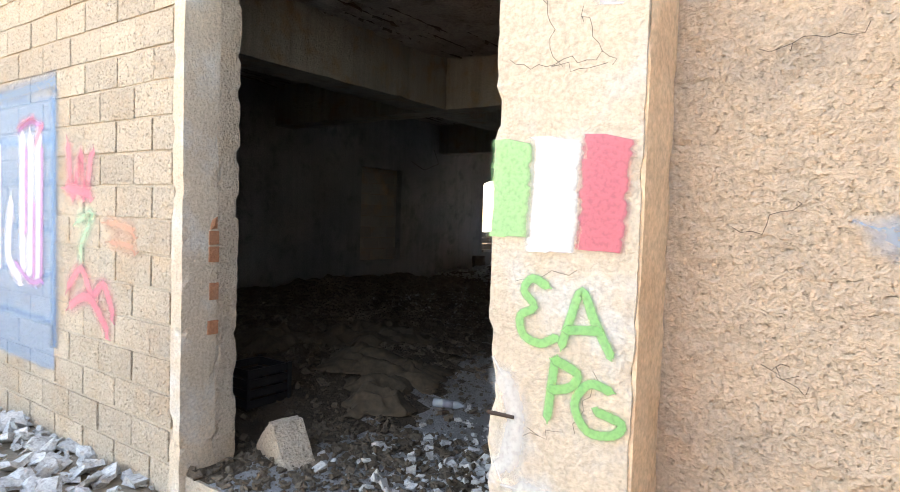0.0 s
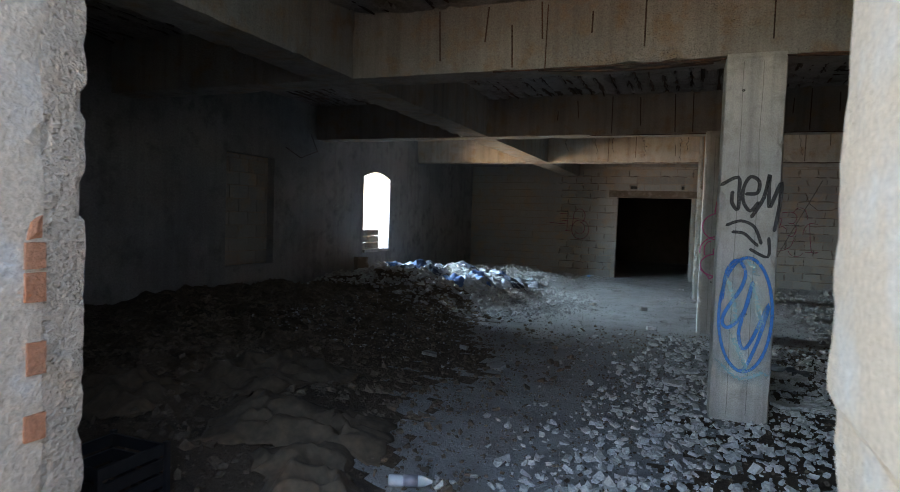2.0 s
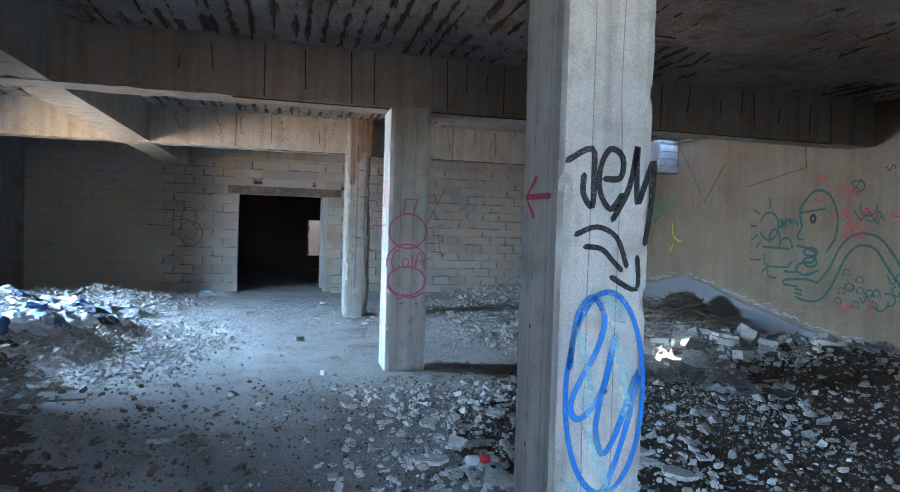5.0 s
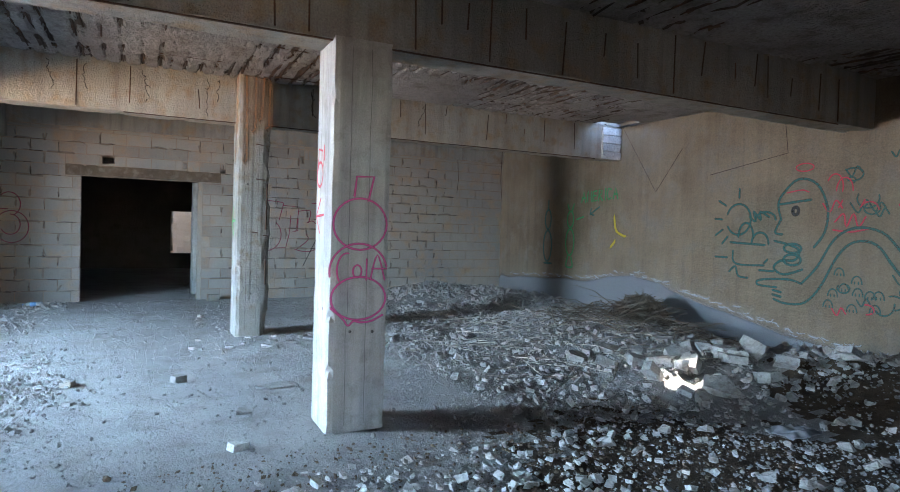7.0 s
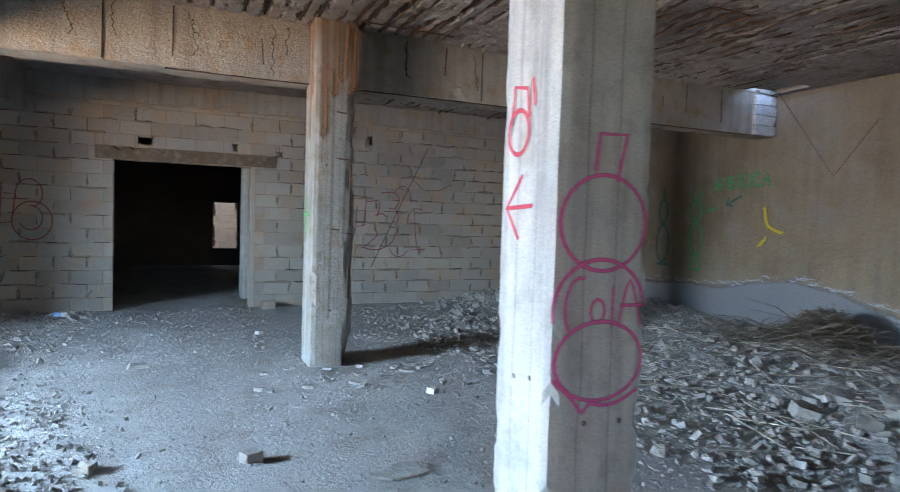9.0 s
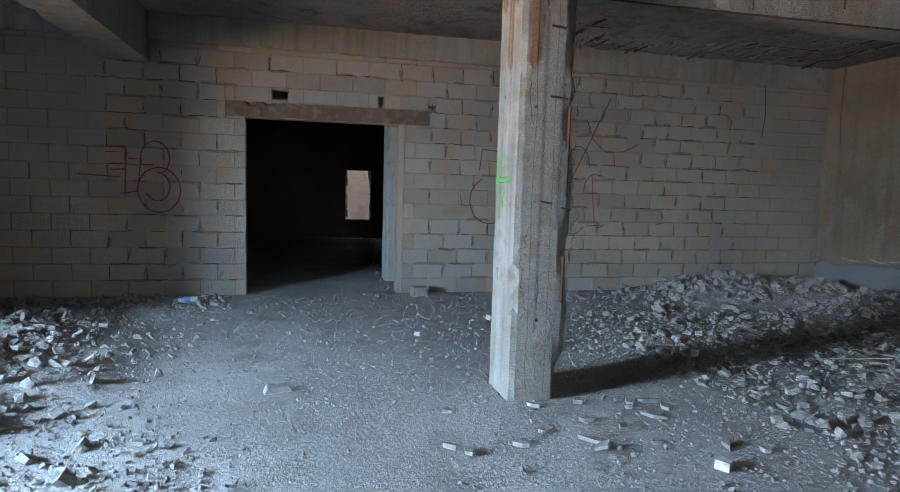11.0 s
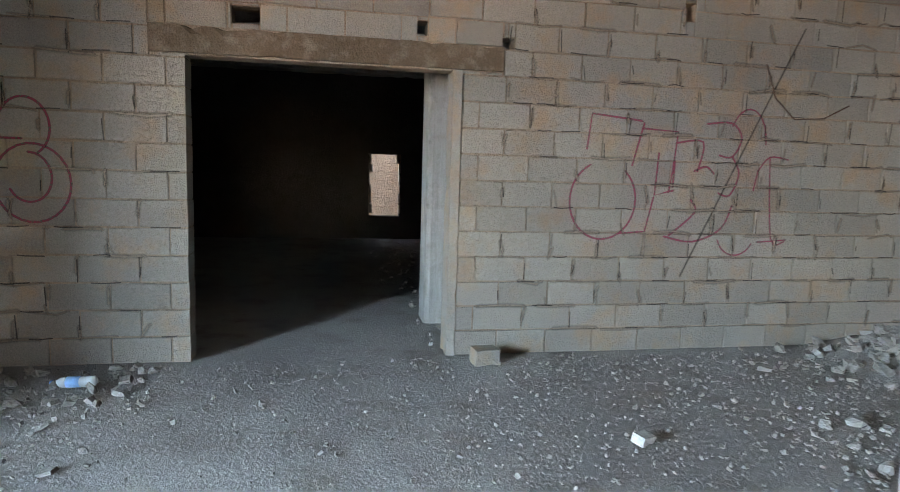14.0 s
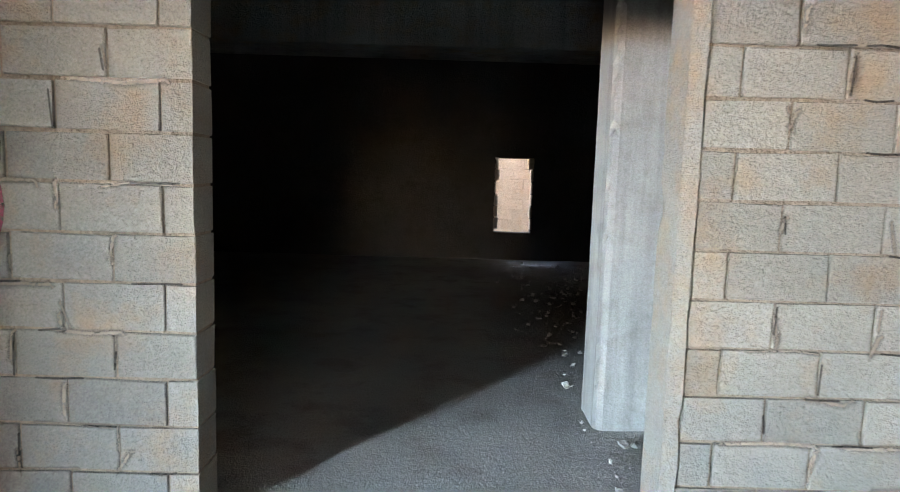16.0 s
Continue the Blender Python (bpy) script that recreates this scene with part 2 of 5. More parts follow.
def tube(bm, a, b, r, sides=6):
    a, b = Vector(a), Vector(b)
    q = (b - a).to_track_quat("Z", "Y")
    rings = []
    for p in (a, b):
        rings.append([bm.verts.new(p + q @ Vector((math.cos(2 * math.pi * i / sides) * r, math.sin(2 * math.pi * i / sides) * r, 0))) for i in range(sides)])
    for i in range(sides):
        j = (i + 1) % sides
        bm.faces.new((rings[0][i], rings[0][j], rings[1][j], rings[1][i]))
    bm.faces.new(rings[0][::-1])
    bm.faces.new(rings[1])


# ---- the shell ----
XL, XR, YF, YB, ZC, ZB = -7.7, 5.16, 2.03, 18.62, 3.38, 2.8
DOOR_L, DOOR_R = -3.42, -1.5
ROOM2 = 27.0


def heap(x, y, cx, cy, rx, ry, h):
    d = ((x - cx) / rx) ** 2 + ((y - cy) / ry) ** 2
    return h * max(0.0, 1 - d) ** 1.3 if d < 1 else 0.0


def rubble_height(x, y):
    """Loose rubble lying over the floor, in metres."""
    h = heap(x, y, -6.3, 12.2, 2.3, 2.6, 0.5) + heap(x, y, -6.0, 15.6, 2.2, 2.6, 0.3)
    h += heap(x, y, -7.4, 7.5, 3.4, 5.0, 0.42) + heap(x, y, -4.6, 4.4, 2.2, 2.2, 0.22)
    h += heap(x, y, 3.6, 13.3, 1.9, 2.2, 0.24) + heap(x, y, 3.3, 10.7, 1.8, 1.5, 0.2) + heap(x, y, 4.6, 9.2, 1.4, 2.0, 0.24)
    h += heap(x, y, 3.3, 18.1, 1.8, 1.1, 0.24) + heap(x, y, 4.7, 16.5, 1.4, 2.2, 0.18)
    return h


def floor_height(x, y):
    p = Vector((x, y, 0))
    r = rubble_height(x, y)
    return r + (0.012 + 0.10 * min(1, r * 3)) * noise.noise(p * 1.7) + (0.006 + 0.05 * min(1, r * 4)) * noise.noise(p * 6.1)


def sheet(name, x0, x1, y0, y1, step, material, label, category):
    nx, ny = round((x1 - x0) / step), round((y1 - y0) / step)
    xs, ys = np.linspace(x0, x1, nx + 1), np.linspace(y0, y1, ny + 1)
    verts = [(x, y, floor_height(x, y)) for y in ys for x in xs]
    faces = [(j * (nx + 1) + i, j * (nx + 1) + i + 1, (j + 1) * (nx + 1) + i + 1, (j + 1) * (nx + 1) + i) for j in range(ny) for i in range(nx)]
    me = bpy.data.meshes.new(name)
    me.from_pydata(verts, [], faces)
    me.materials.append(material)
    for p in me.polygons:
        p.use_smooth = True
    return tagged(new(name, me), label, category, kind="structure")


floor_sheet = sheet("floor", XL - 0.1, XR + 0.1, 1.98, ROOM2 + 0.1, 0.07, DIRT, "grey dusty concrete floor strewn with plaster rubble", "floor")
# brown earth inside the entry, ragged-edged; its dark colour also carries the shade there
floor_sheet.data.materials.append(EARTH_AND_SHADE)
for p in floor_sheet.data.polygons:
    x, y, _ = p.center
    edge = 1.1 * noise.noise(Vector((x * 0.7, y * 0.7, 2))) + 0.9 * noise.noise(Vector((x * 5, y * 5, 7)))
    if y < 10.6 + edge and x < -2.85 - 0.22 * (y - 3) + 0.6 * edge or x > -1.5 + 0.24 * (y - 5) + 0.5 * edge and y < 9.6 + edge:
        p.material_index = 1

bm = bmesh.new()
R, OUT = 900.0, -0.17
for x0, x1, y0, y1 in ((-R, R, -R, 2.2), (-R, XL - 0.1, 2.2, ROOM2 + 0.1), (XR + 0.1, R, 2.2, ROOM2 + 0.1), (-R, R, ROOM2 + 0.1, R)):
    bm.faces.new([bm.verts.new(p) for p in ((x0, y0, OUT), (x1, y0, OUT), (x1, y1, OUT), (x0, y1, OUT))])
setting("ground", bm, EARTH, "dry tan earth around the building", "ground")

# left wall, with the open window and the walled-up one
WIN_A, WIN_B, WIN_Z0, WIN_Z1 = 12.05, 13.2, 0.78, 2.42
BLIND_A, BLIND_B = 8.05, 9.15
bm = bmesh.new()
with_openings(bm, "y", 2.285, ROOM2, -0.3, ZC + 0.12, XL - 0.36, XL, [(WIN_A, WIN_B, WIN_Z0, WIN_Z1), (BLIND_A, BLIND_B, 0.68, 2.36)])
wall_west = setting("wall_west", bm, GREY_PLASTER, "smoke-stained grey plastered wall with an open window", "wall")

bm = bmesh.new()
with_openings(bm, "y", 2.285, ROOM2, -0.3, ZC + 0.12, XR, XR + 0.25, [])
wall_east = setting("wall_east", bm, RENDERED, "rendered concrete wall with damp stains and graffiti drawings", "wall")

# entry wall
bm = bmesh.new()
with_openings(bm, "x", XL - 0.36, XR + 0.25, -0.3, ZC + 0.12, 1.962, 2.285, [(-3.21, XR + 0.25, -0.3, ZC + 0.12)])
box(bm, -1.0, XR + 0.25, 2.05, 2.285, -0.3, ZC + 0.12)
box(bm, -3.21, -1.0, 1.975, 2.1, -0.3, -0.012)
wall_south = setting("wall_south", bm, MORTAR_OUT, "tan block entry wall with a wide doorway", "wall")

SLOTS = [(-3.11, -2.92, 2.46, 2.58), (-1.79, -1.71, 2.46, 2.57), (-1.13, -1.03, 2.41, 2.49), (0.38, 0.47, 2.72, 2.86), (3.4, 3.47, 2.5, 2.56)]
# block wall with the inner doorway: mortar bed
bm = bmesh.new()
with_openings(bm, "x", XL, XR, 0, ZC + 0.12, YB + 0.016, YB + 0.186, [(DOOR_L - 0.012, DOOR_R + 0.012, 0, 2.22), *SLOTS])
wall_north = setting("wall_north", bm, MORTAR, "grey concrete-block wall with smoke-browned upper courses", "wall")

# end wall of the far room, near-black all over, with a broken hole
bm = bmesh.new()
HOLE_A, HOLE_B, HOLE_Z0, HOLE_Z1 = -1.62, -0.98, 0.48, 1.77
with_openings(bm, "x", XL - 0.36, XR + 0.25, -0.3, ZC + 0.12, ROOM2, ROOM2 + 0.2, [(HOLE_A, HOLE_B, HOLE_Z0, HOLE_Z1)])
wall_far = setting("wall_far", bm, NEAR_BLACK, "near-black end wall with a broken window hole", "wall")

# ceiling slab with a small gap in one corner; its cover has come away along the bars
BAR_STEP = 0.165
BEAM_EDGES = (2.3, 6.14, 6.5, 10.3, 10.66, 14.6, 14.95, 18.6)
bar_rng = np.random.default_rng(17)
BAR_SHIFT = bar_rng.normal(0, 0.022, 90)


def bar_x(k):
    return XL + 0.08 + k * BAR_STEP + BAR_SHIFT[k]


def torn(x, y):
    """How far the concrete cover is gone: more beside the beams and in broad patches."""
    p = Vector((x, y, 0))
    near = max(0.0, 1 - min(abs(y - e) for e in BEAM_EDGES) / 0.75)
    m = 1.35 * noise.noise(p * 0.5 + Vector((3, 1, 0))) + 0.45 * noise.noise(p * 2.1) + 0.5 * near + 0.05
    if y > 14.9 and x < 0.6:  # still plastered here
        m -= 1.1 * min(1.0, (0.6 - x) / 0.5)
    return 1 / (1 + math.exp(-m * 14))


def ceiling_z(x, y):
    p = Vector((x, y, 0))
    m = torn(x, y)
    k = max(0, min(len(BAR_SHIFT) - 1, round((x - XL - 0.08) / BAR_STEP)))
    rag = noise.noise(Vector((x * 5, y * 6.5, 2))) + 0.6 * noise.noise(Vector((x * 9, y * 17, 8)))
    alive = noise.noise(Vector((k * 3.7, y * 1.3, 6)))
    wide = 0.012 + 0.045 * max(-0.3, rag) + 0.05 * min(0.2, alive)
    d = abs(x - bar_x(k))
    groove = max(0.0, min(1.0, (wide - d) / 0.02 + 0.5))
    bare = max(0.0, min(1.0, 4 * noise.noise(p * 0.8 + Vector((9, 4, 0))) - 0.5))
    lip = max(0.0, rag) * 0.02 * (0.02 < d - wide < 0.05)
    return ZC + m * (0.055 * groove - lip + bare * (0.03 + 0.03 * noise.noise(p * 11))) + 0.004 * noise.noise(p * 3)


GAP = (4.55, 5.02, 13.95, 14.6)
XSTEP, STEP = 0.026, 0.07
nx, ny = round((XR - XL + 0.2) / XSTEP), round((ROOM2 - YF) / STEP)
verts, faces = [], []
for j in range(ny + 1):
    for i in range(nx + 1):
        x, y = XL - 0.1 + i * XSTEP, YF + 0.02 + j * STEP
        verts.append((x, y, ceiling_z(x, y)))
for j in range(ny):
    for i in range(nx):
        x, y = XL - 0.1 + (i + 0.5) * XSTEP, YF + 0.02 + (j + 0.5) * STEP
        if GAP[0] < x < GAP[1] and GAP[2] < y < GAP[3]:
            continue
        k = j * (nx + 1) + i
        faces.append((k, k + nx + 1, k + nx + 2, k + 1))
# upper side of the slab, with the same gap
base = len(verts)
gx, gy = (XL - 0.4, GAP[0], GAP[1], XR + 0.3), (YF - 0.2, GAP[2], GAP[3], ROOM2 + 0.25)
verts += [(x, y, ZC + 0.1) for y in gy for x in gx] + [(x, y, ZC + 0.16) for y in gy for x in gx]
for j in range(3):
    for i in range(3):
        if (i, j) != (1, 1):
            for off in (0, 16):
                k = base + off + j * 4 + i
                faces.append((k, k + 1, k + 5, k + 4))
me = bpy.data.meshes.new("ceiling")
me.from_pydata(verts, [], faces)
me.materials.append(CEIL)
me.materials.append(RUST_SHADE)
for p in me.polygons:  # rust and the groove's shade in one dark colour where a bar is bare
    if p.index < nx * ny - 60 and p.center.z > ZC + 0.026 and abs(p.normal.z) > 0 and p.center.z < ZC + 0.09:
        x = p.center.x
        k = max(0, min(len(BAR_SHIFT) - 1, round((x - XL - 0.08) / BAR_STEP)))
        if abs(x - bar_x(k)) < 0.04:
            p.material_index = 1
ceiling = tagged(new("ceiling", me), "spalled concrete ceiling with rusty reinforcement showing", "ceiling", kind="structure")

# beams and columns
def beam(x0, x1, y0, y1, z0, z1, seed, label, material=None):
    bm = bmesh.new()
    rough_box(bm, (x0, y0, z0), (x1, y1, z1), 0.12, 0.006, 0.022, seed)
    return setting("beam", bm, material or BEAM, label, "beam")


# third beam: paler ochre concrete, with warm window light put into its colour
for k, (y0, y1) in enumerate(((6.14, 6.5), (10.3, 10.66), (14.6, 14.95), (22.9, 23.25))):
    beam(XL + 0.002, XR - 0.002, y0, y1, ZB, ZC + 0.07, k * 7.7, "cracked concrete ceiling beam with rust stains", BEAM_LIT_PALE if k == 2 else None)
for k, (y0, y1) in enumerate(((2.29, 6.14), (6.5, 10.3), (10.66, 14.6), (14.95, YB))):
    beam(-4.95, -4.5, y0 + 0.003, y1 - 0.003, ZB + 0.004, ZC + 0.07, 40 + k * 3.3, "board-marked concrete cross beam")


def column(x0, x1, y0, y1, z1, seed, label, chip=0.016):
    bm = bmesh.new()
    rough_box(bm, (x0, y0, -0.05), (x1, y1, z1), 0.05, 0.005, chip, seed, 0.010)
    return tagged(mesh_object("column", bm, CONCRETE), label, "column", "columns of the hall", "structure")


COL1_BACK = 6.6
col_1 = column(-1.215, -0.785, 6.11, COL1_BACK, ZB + 0.03, 1.0, "pale concrete column with black and blue spray tags")
col_2 = column(-1.305, -0.855, 10.26, 10.7, ZB + 0.03, 2.0, "pale concrete column with a pink sprayed figure")
col_3 = column(-1.385, -0.965, 14.35, 14.8, ZC + 0.03, 3.0, "cracked concrete column with rusty edges and green arrow", 0.022)
col_3.data.materials[0] = CONCRETE_OLD
for v in col_3.data.vertices:  # the edge turned from the window has broken away in long pieces
    if v.co.x > -1.04 and v.co.y < 14.62:
        p = Vector((0, v.co.y * 2, v.co.z))
        bite = max(0.0, noise.noise(p * 2.1 + Vector((1.3, 0, 0))) - 0.05) * 0.11 + 0.02 * noise.noise(p * 9)
        v.co.x -= bite * min(1.0, (v.co.x + 1.04) / 0.06)
        v.co.y += 0.5 * max(0.0, bite) * (v.co.y < 14.4)
col_4 = column(-1.53, -1.1, 19.65, 20.05, ZC + 0.03, 4.0, "pale concrete column just inside the far room")

# door pillar beside the entry
bm = bmesh.new()
rough_box(bm, (-1.1, 1.78, -0.2), (-0.6, 2.33, ZC + 0.1), 0.035, 0.006, 0.02, 5.0)
for v in bm.verts:
    if v.co.x < -1.05 and v.co.z < 1.14:
        v.co.x += 0.022 + 0.02 * noise.noise(Vector((0, v.co.y * 6, v.co.z * 9)))
pillar = tagged(mesh_object("pillar", bm, PILLAR_PLASTER), "cracked plastered pillar with a sprayed tricolour and green letters", "pillar", kind="structure")

# added wall across the yard, out of view; its size sets the sunlit bounce
bm = bmesh.new()
box(bm, -4.3, 14, -9.3, -9.0, -0.2, 2.4)
setting("wall_yard", bm, STUCCO, "unseen tan wall added to bounce light into the entry", "wall")
# wall behind the far hole
bm = bmesh.new()
box(bm, -4.0, 2.5, 28.6, 28.8, -0.05, 3.2)
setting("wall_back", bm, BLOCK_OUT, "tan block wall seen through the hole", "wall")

# unseen slab, added to hold sky light off the wall behind
bm = bmesh.new()
box(bm, -1.1, 2.5, ROOM2 + 0.26, 28.6, 2.7, 2.85)
setting("ceiling_passage", bm, BEAM, "unseen slab added to dim the wall behind the hole", "ceiling")

# side wall out of view, added to keep yard light off the left floor
bm = bmesh.new()
box(bm, 2.4, 2.7, -9.0, 1.97, -0.2, 3.4)
setting("wall_yard_side", bm, STUCCO, "unseen tan wall added to shade the yard side", "wall")

# ---- masonry blocks ----
rng = np.random.default_rng(7)


def block_mesh(k, material):
    """A unit block, one metre each way, with softened and slightly broken arrises."""
    r = np.random.default_rng(100 + k)
    v, f = [], []
    c = (0.008, 0.02, 0.016)
    for side in (-1, 1):
        for inset, depth in ((0, 0.5 - c[1]), (1, 0.5)):
            for sx, sz in ((-1, -1), (1, -1), (1, 1), (-1, 1)):
                j = r.normal(0, 1, 3) * (0.003, 0.006, 0.008)
                v.append((sx * (0.5 - c[0] * inset * r.uniform(0.5, 2.2)) + j[0], side * depth + j[1] * inset, sz * (0.5 - c[2] * inset * r.uniform(0.5, 2.2)) + j[2]))
    for i in range(4):
        j = (i + 1) % 4
        f += [(i, j, 4 + j, 4 + i), (8 + j, 8 + i, 12 + i, 12 + j), (j, i, 8 + i, 8 + j)]
    f += [(4, 5, 6, 7), (15, 14, 13, 12)]
    me = bpy.data.meshes.new("block")
    me.from_pydata(v, [], f)
    me.materials.append(material)
    return me


def clip_rect(rect, holes):
    """What is left of (a, b, c, d) beside the holes: pieces to either side, under and over."""
    left = [rect]
    for h in holes:
        out = []
        for a, b, c, d in left:
            if b <= h[0] or a >= h[1] or d <= h[2] or c >= h[3]:
                out.append((a, b, c, d))
                continue
            out += [p for p in ((a, h[0], c, d), (h[1], b, c, d), (max(a, h[0]), min(b, h[1]), c, h[2]), (max(a, h[0]), min(b, h[1]), h[3], d)) if p[1] - p[0] > 0.02 and p[3] - p[2] > 0.02]
        left = out
    return left


def block_wall(parent, axis, lo, hi, z0, z1, t0, t1, holes, material, near, joint=0.012, long=0.41, course=0.2, shift=0.0):
    meshes = [block_mesh(k, material) for k in range(6)]
    rest_v, rest_f = [], []
    rows = int(math.ceil((z1 - z0) / course))
    for k in range(rows):
        c, d = z0 + k * course, min(z1, z0 + (k + 1) * course)
        at = lo - long + (shift + (k % 2) * long / 2) % long
        while at < hi:
            a, b = max(lo, at), min(hi, at + long)
            at += long
            if b - a < 0.04:
                continue
            for p in clip_rect((a, b, c, d), holes):
                j = joint * rng.uniform(0.6, 1.3)
                w, h = p[1] - p[0] - j, p[3] - p[2] - j
                u, z, t = (p[0] + p[1]) / 2, (p[2] + p[3]) / 2, (t0 + t1) / 2 + rng.normal(0, 0.0015)
                me = meshes[rng.integers(6)]
                m = Matrix.LocRotScale((u, t, z) if axis == "x" else (t, u, z), Euler((0, rng.normal(0, 0.006), (0 if axis == "x" else math.pi / 2) + rng.normal(0, 0.002))), (w, t1 - t0, h))
                if near[0] <= u <= near[1]:
                    ob = new("block", me)
                    ob.parent = parent
                    ob.matrix_world = m
                else:
                    base = len(rest_v)
                    rest_v += [m @ v.co for v in me.vertices]
                    rest_f += [tuple(base + i for i in q.vertices) for q in me.polygons]
    if rest_v:
        me = bpy.data.meshes.new("blocks_beyond")
        me.from_pydata(rest_v, [], rest_f)
        me.materials.append(material)
        ob = tagged(new("blocks_beyond", me), kind="stuff")
        ob.parent = parent


# ---- loose rubble ----
def chunk_shape(k, flat):
    r = np.random.default_rng(300 + k)
    bm = bmesh.new()
    if k % 2:
        bmesh.ops.create_icosphere(bm, subdivisions=1, radius=0.5)
    else:
        bmesh.ops.create_cube(bm, size=0.8)
    co = np.array([v.co[:] for v in bm.verts]) * (1 + r.uniform(-0.32, 0.22, (len(bm.verts), 1)))
    co = co * (1, r.uniform(0.55, 1.0), flat) + r.normal(0, 0.03, co.shape)
    faces = [tuple(v.index for v in f.verts) for f in bm.faces]
    bm.free()
    return co, faces


def scatter(name, count, place, size, flat, material, label, base=None, seed=0, power=2.2, tilt=0.5):
    """Loose pieces strewn where place(r) says; sizes fall off quickly towards the large ones."""
    r = np.random.default_rng(seed)
    shapes = [chunk_shape(k + seed * 20, flat * f) for k, f in enumerate((0.7, 1.0, 0.8, 1.3, 0.6, 1.1, 0.9, 0.75))]
    vs, fs, at = [], [], 0
    for _ in range(count):
        p = place(r)
        if p is None:
            continue
        x, y = p
        s = size[0] + (size[1] - size[0]) * r.random() ** power
        co, faces = shapes[r.integers(8)]
        e = np.array(Euler((r.normal(0, tilt), r.normal(0, tilt), r.uniform(0, 6.28))).to_matrix())
        z = (floor_height(x, y) if base is None else base) + s * flat * 0.28
        vs.append(co * s @ e.T + (x, y, z))
        fs += [tuple(at + i for i in f) for f in faces]
        at += len(co)
    me = bpy.data.meshes.new(name)
    me.from_pydata(np.concatenate(vs).tolist(), [], fs)
    me.materials.append(material)
    return tagged(new(name, me), label, "rubble", kind="stuff")


def patch(x0, x1, y0, y1, keep=None):
    def place(r):
        x, y = r.uniform(x0, x1), r.uniform(y0, y1)
        return (x, y) if keep is None or r.random() < keep(x, y) else None
    return place


def off_path(x, y):
    """Sparse along the trodden line, dense to either side."""
    line = -2.4 if y > 9 else -2.4 - 0.1 * (9 - y)
    clump = 0.35 + 0.65 * max(0.0, min(1.0, 0.5 + 1.6 * noise.noise(Vector((x * 0.8, y * 0.8, 4)))))
    return clump * min(1.0, (abs(x - line) / 2.2) ** 2 + 0.16)


PALE = surface("pale_plaster_chips", (0.48, 0.465, 0.435), (0.62, 0.605, 0.57), (0.33, 0.31, 0.285), big=6.0, fine=70, bump=0.6)
scatter("plaster_chips", 11500, patch(-2.8, 1.6, 2.4, 9.6, lambda x, y: min(1, max(0.06, (x + 2.75 - 0.11 * (y - 3)) / 0.7)) * (1.15 - 0.07 * (y - 2.4)) * max(0.1, min(1.0, 0.9 - x))), (0.012, 0.085), 0.6, PALE, "pale broken plaster chips covering the floor", seed=1)
scatter("dark_debris", 9000, patch(-2.6, 1.6, 2.4, 10.0), (0.008, 0.035), 0.6, STONE_BROWN, "dark earthy debris between the plaster chips", seed=12)
# crumbs in dark earth colour, added to deepen the shade left of the entry
scatter("earth_crumbs", 11000, patch(-7.6, -2.5, 2.4, 9.2, lambda x, y: min(1, (-2.2 - x) / 0.9)), (0.008, 0.04), 0.6, STONE_BROWN, "dark brown earth crumbs added to deepen the floor's shade", seed=13)
scatter("heap_debris", 9000, patch(0.2, 5.1, 6.5, 17.0), (0.008, 0.045), 0.7, GRAVEL, "small grey debris in the heap", seed=14)
scatter("heap_rubble", 11000, patch(0.2, 5.1, 6.5, 17.0, lambda x, y: min(1.0, 0.4 + rubble_height(x, y) * 4) * (0.45 if y < 9.4 else 1.0)), (0.015, 0.13), 0.6, STONE, "grey rubble heaped along the graffiti wall", seed=2, power=3.3)
scatter("block_rubble", 2600, patch(0.9, 5.0, 16.9, 18.55, lambda x, y: min(1.0, 0.05 + rubble_height(x, y) * 4.5)), (0.03, 0.17), 0.55, STONE, "broken block rubble piled below the block wall", seed=3, power=1.6)
scatter("entry_rubble", 3200, patch(-3.2, -1.1, 1.98, 3.4), (0.012, 0.07), 0.5, STONE_BROWN, "small brown rubble on the threshold", seed=10, power=2.2)
scatter("brown_rubble", 14000, patch(-7.6, -2.5, 2.5, 10.0, lambda x, y: 0.12 + min(0.88, rubble_height(x, y) * 4)), (0.012, 0.10), 0.5, STONE_BROWN, "brown earthy rubble inside the entry", seed=4, power=3.2)
scatter("window_rubble", 9500, patch(-7.6, -3.6, 9.8, 17.5, lambda x, y: 0.12 + min(0.88, rubble_height(x, y) * 3)), (0.015, 0.12), 0.45, STONE, "grey rubble heaped under the open window", seed=5, power=2.8)
scatter("gravel", 34000, patch(-6.0, 2.0, 6.5, 18.5, off_path), (0.007, 0.04), 0.8, GRAVEL, "small gravel strewn over the floor", seed=6, power=3.2)
scatter("grit", 15000, patch(-5.6, 2.0, 8.0, 18.55), (0.006, 0.02), 0.8, GRAVEL, "fine grit over the dusty floor", seed=15, power=1.5)
scatter("gravel_patch", 6500, patch(-5.3, -2.6, 9.8, 14.6, lambda x, y: max(0.0, 1 - ((x + 4.0) / 1.3) ** 2 - ((y - 12.2) / 2.4) ** 2)), (0.012, 0.06), 0.6, GRAVEL, "patch of coarse gravel on the floor", seed=11, power=2.0)
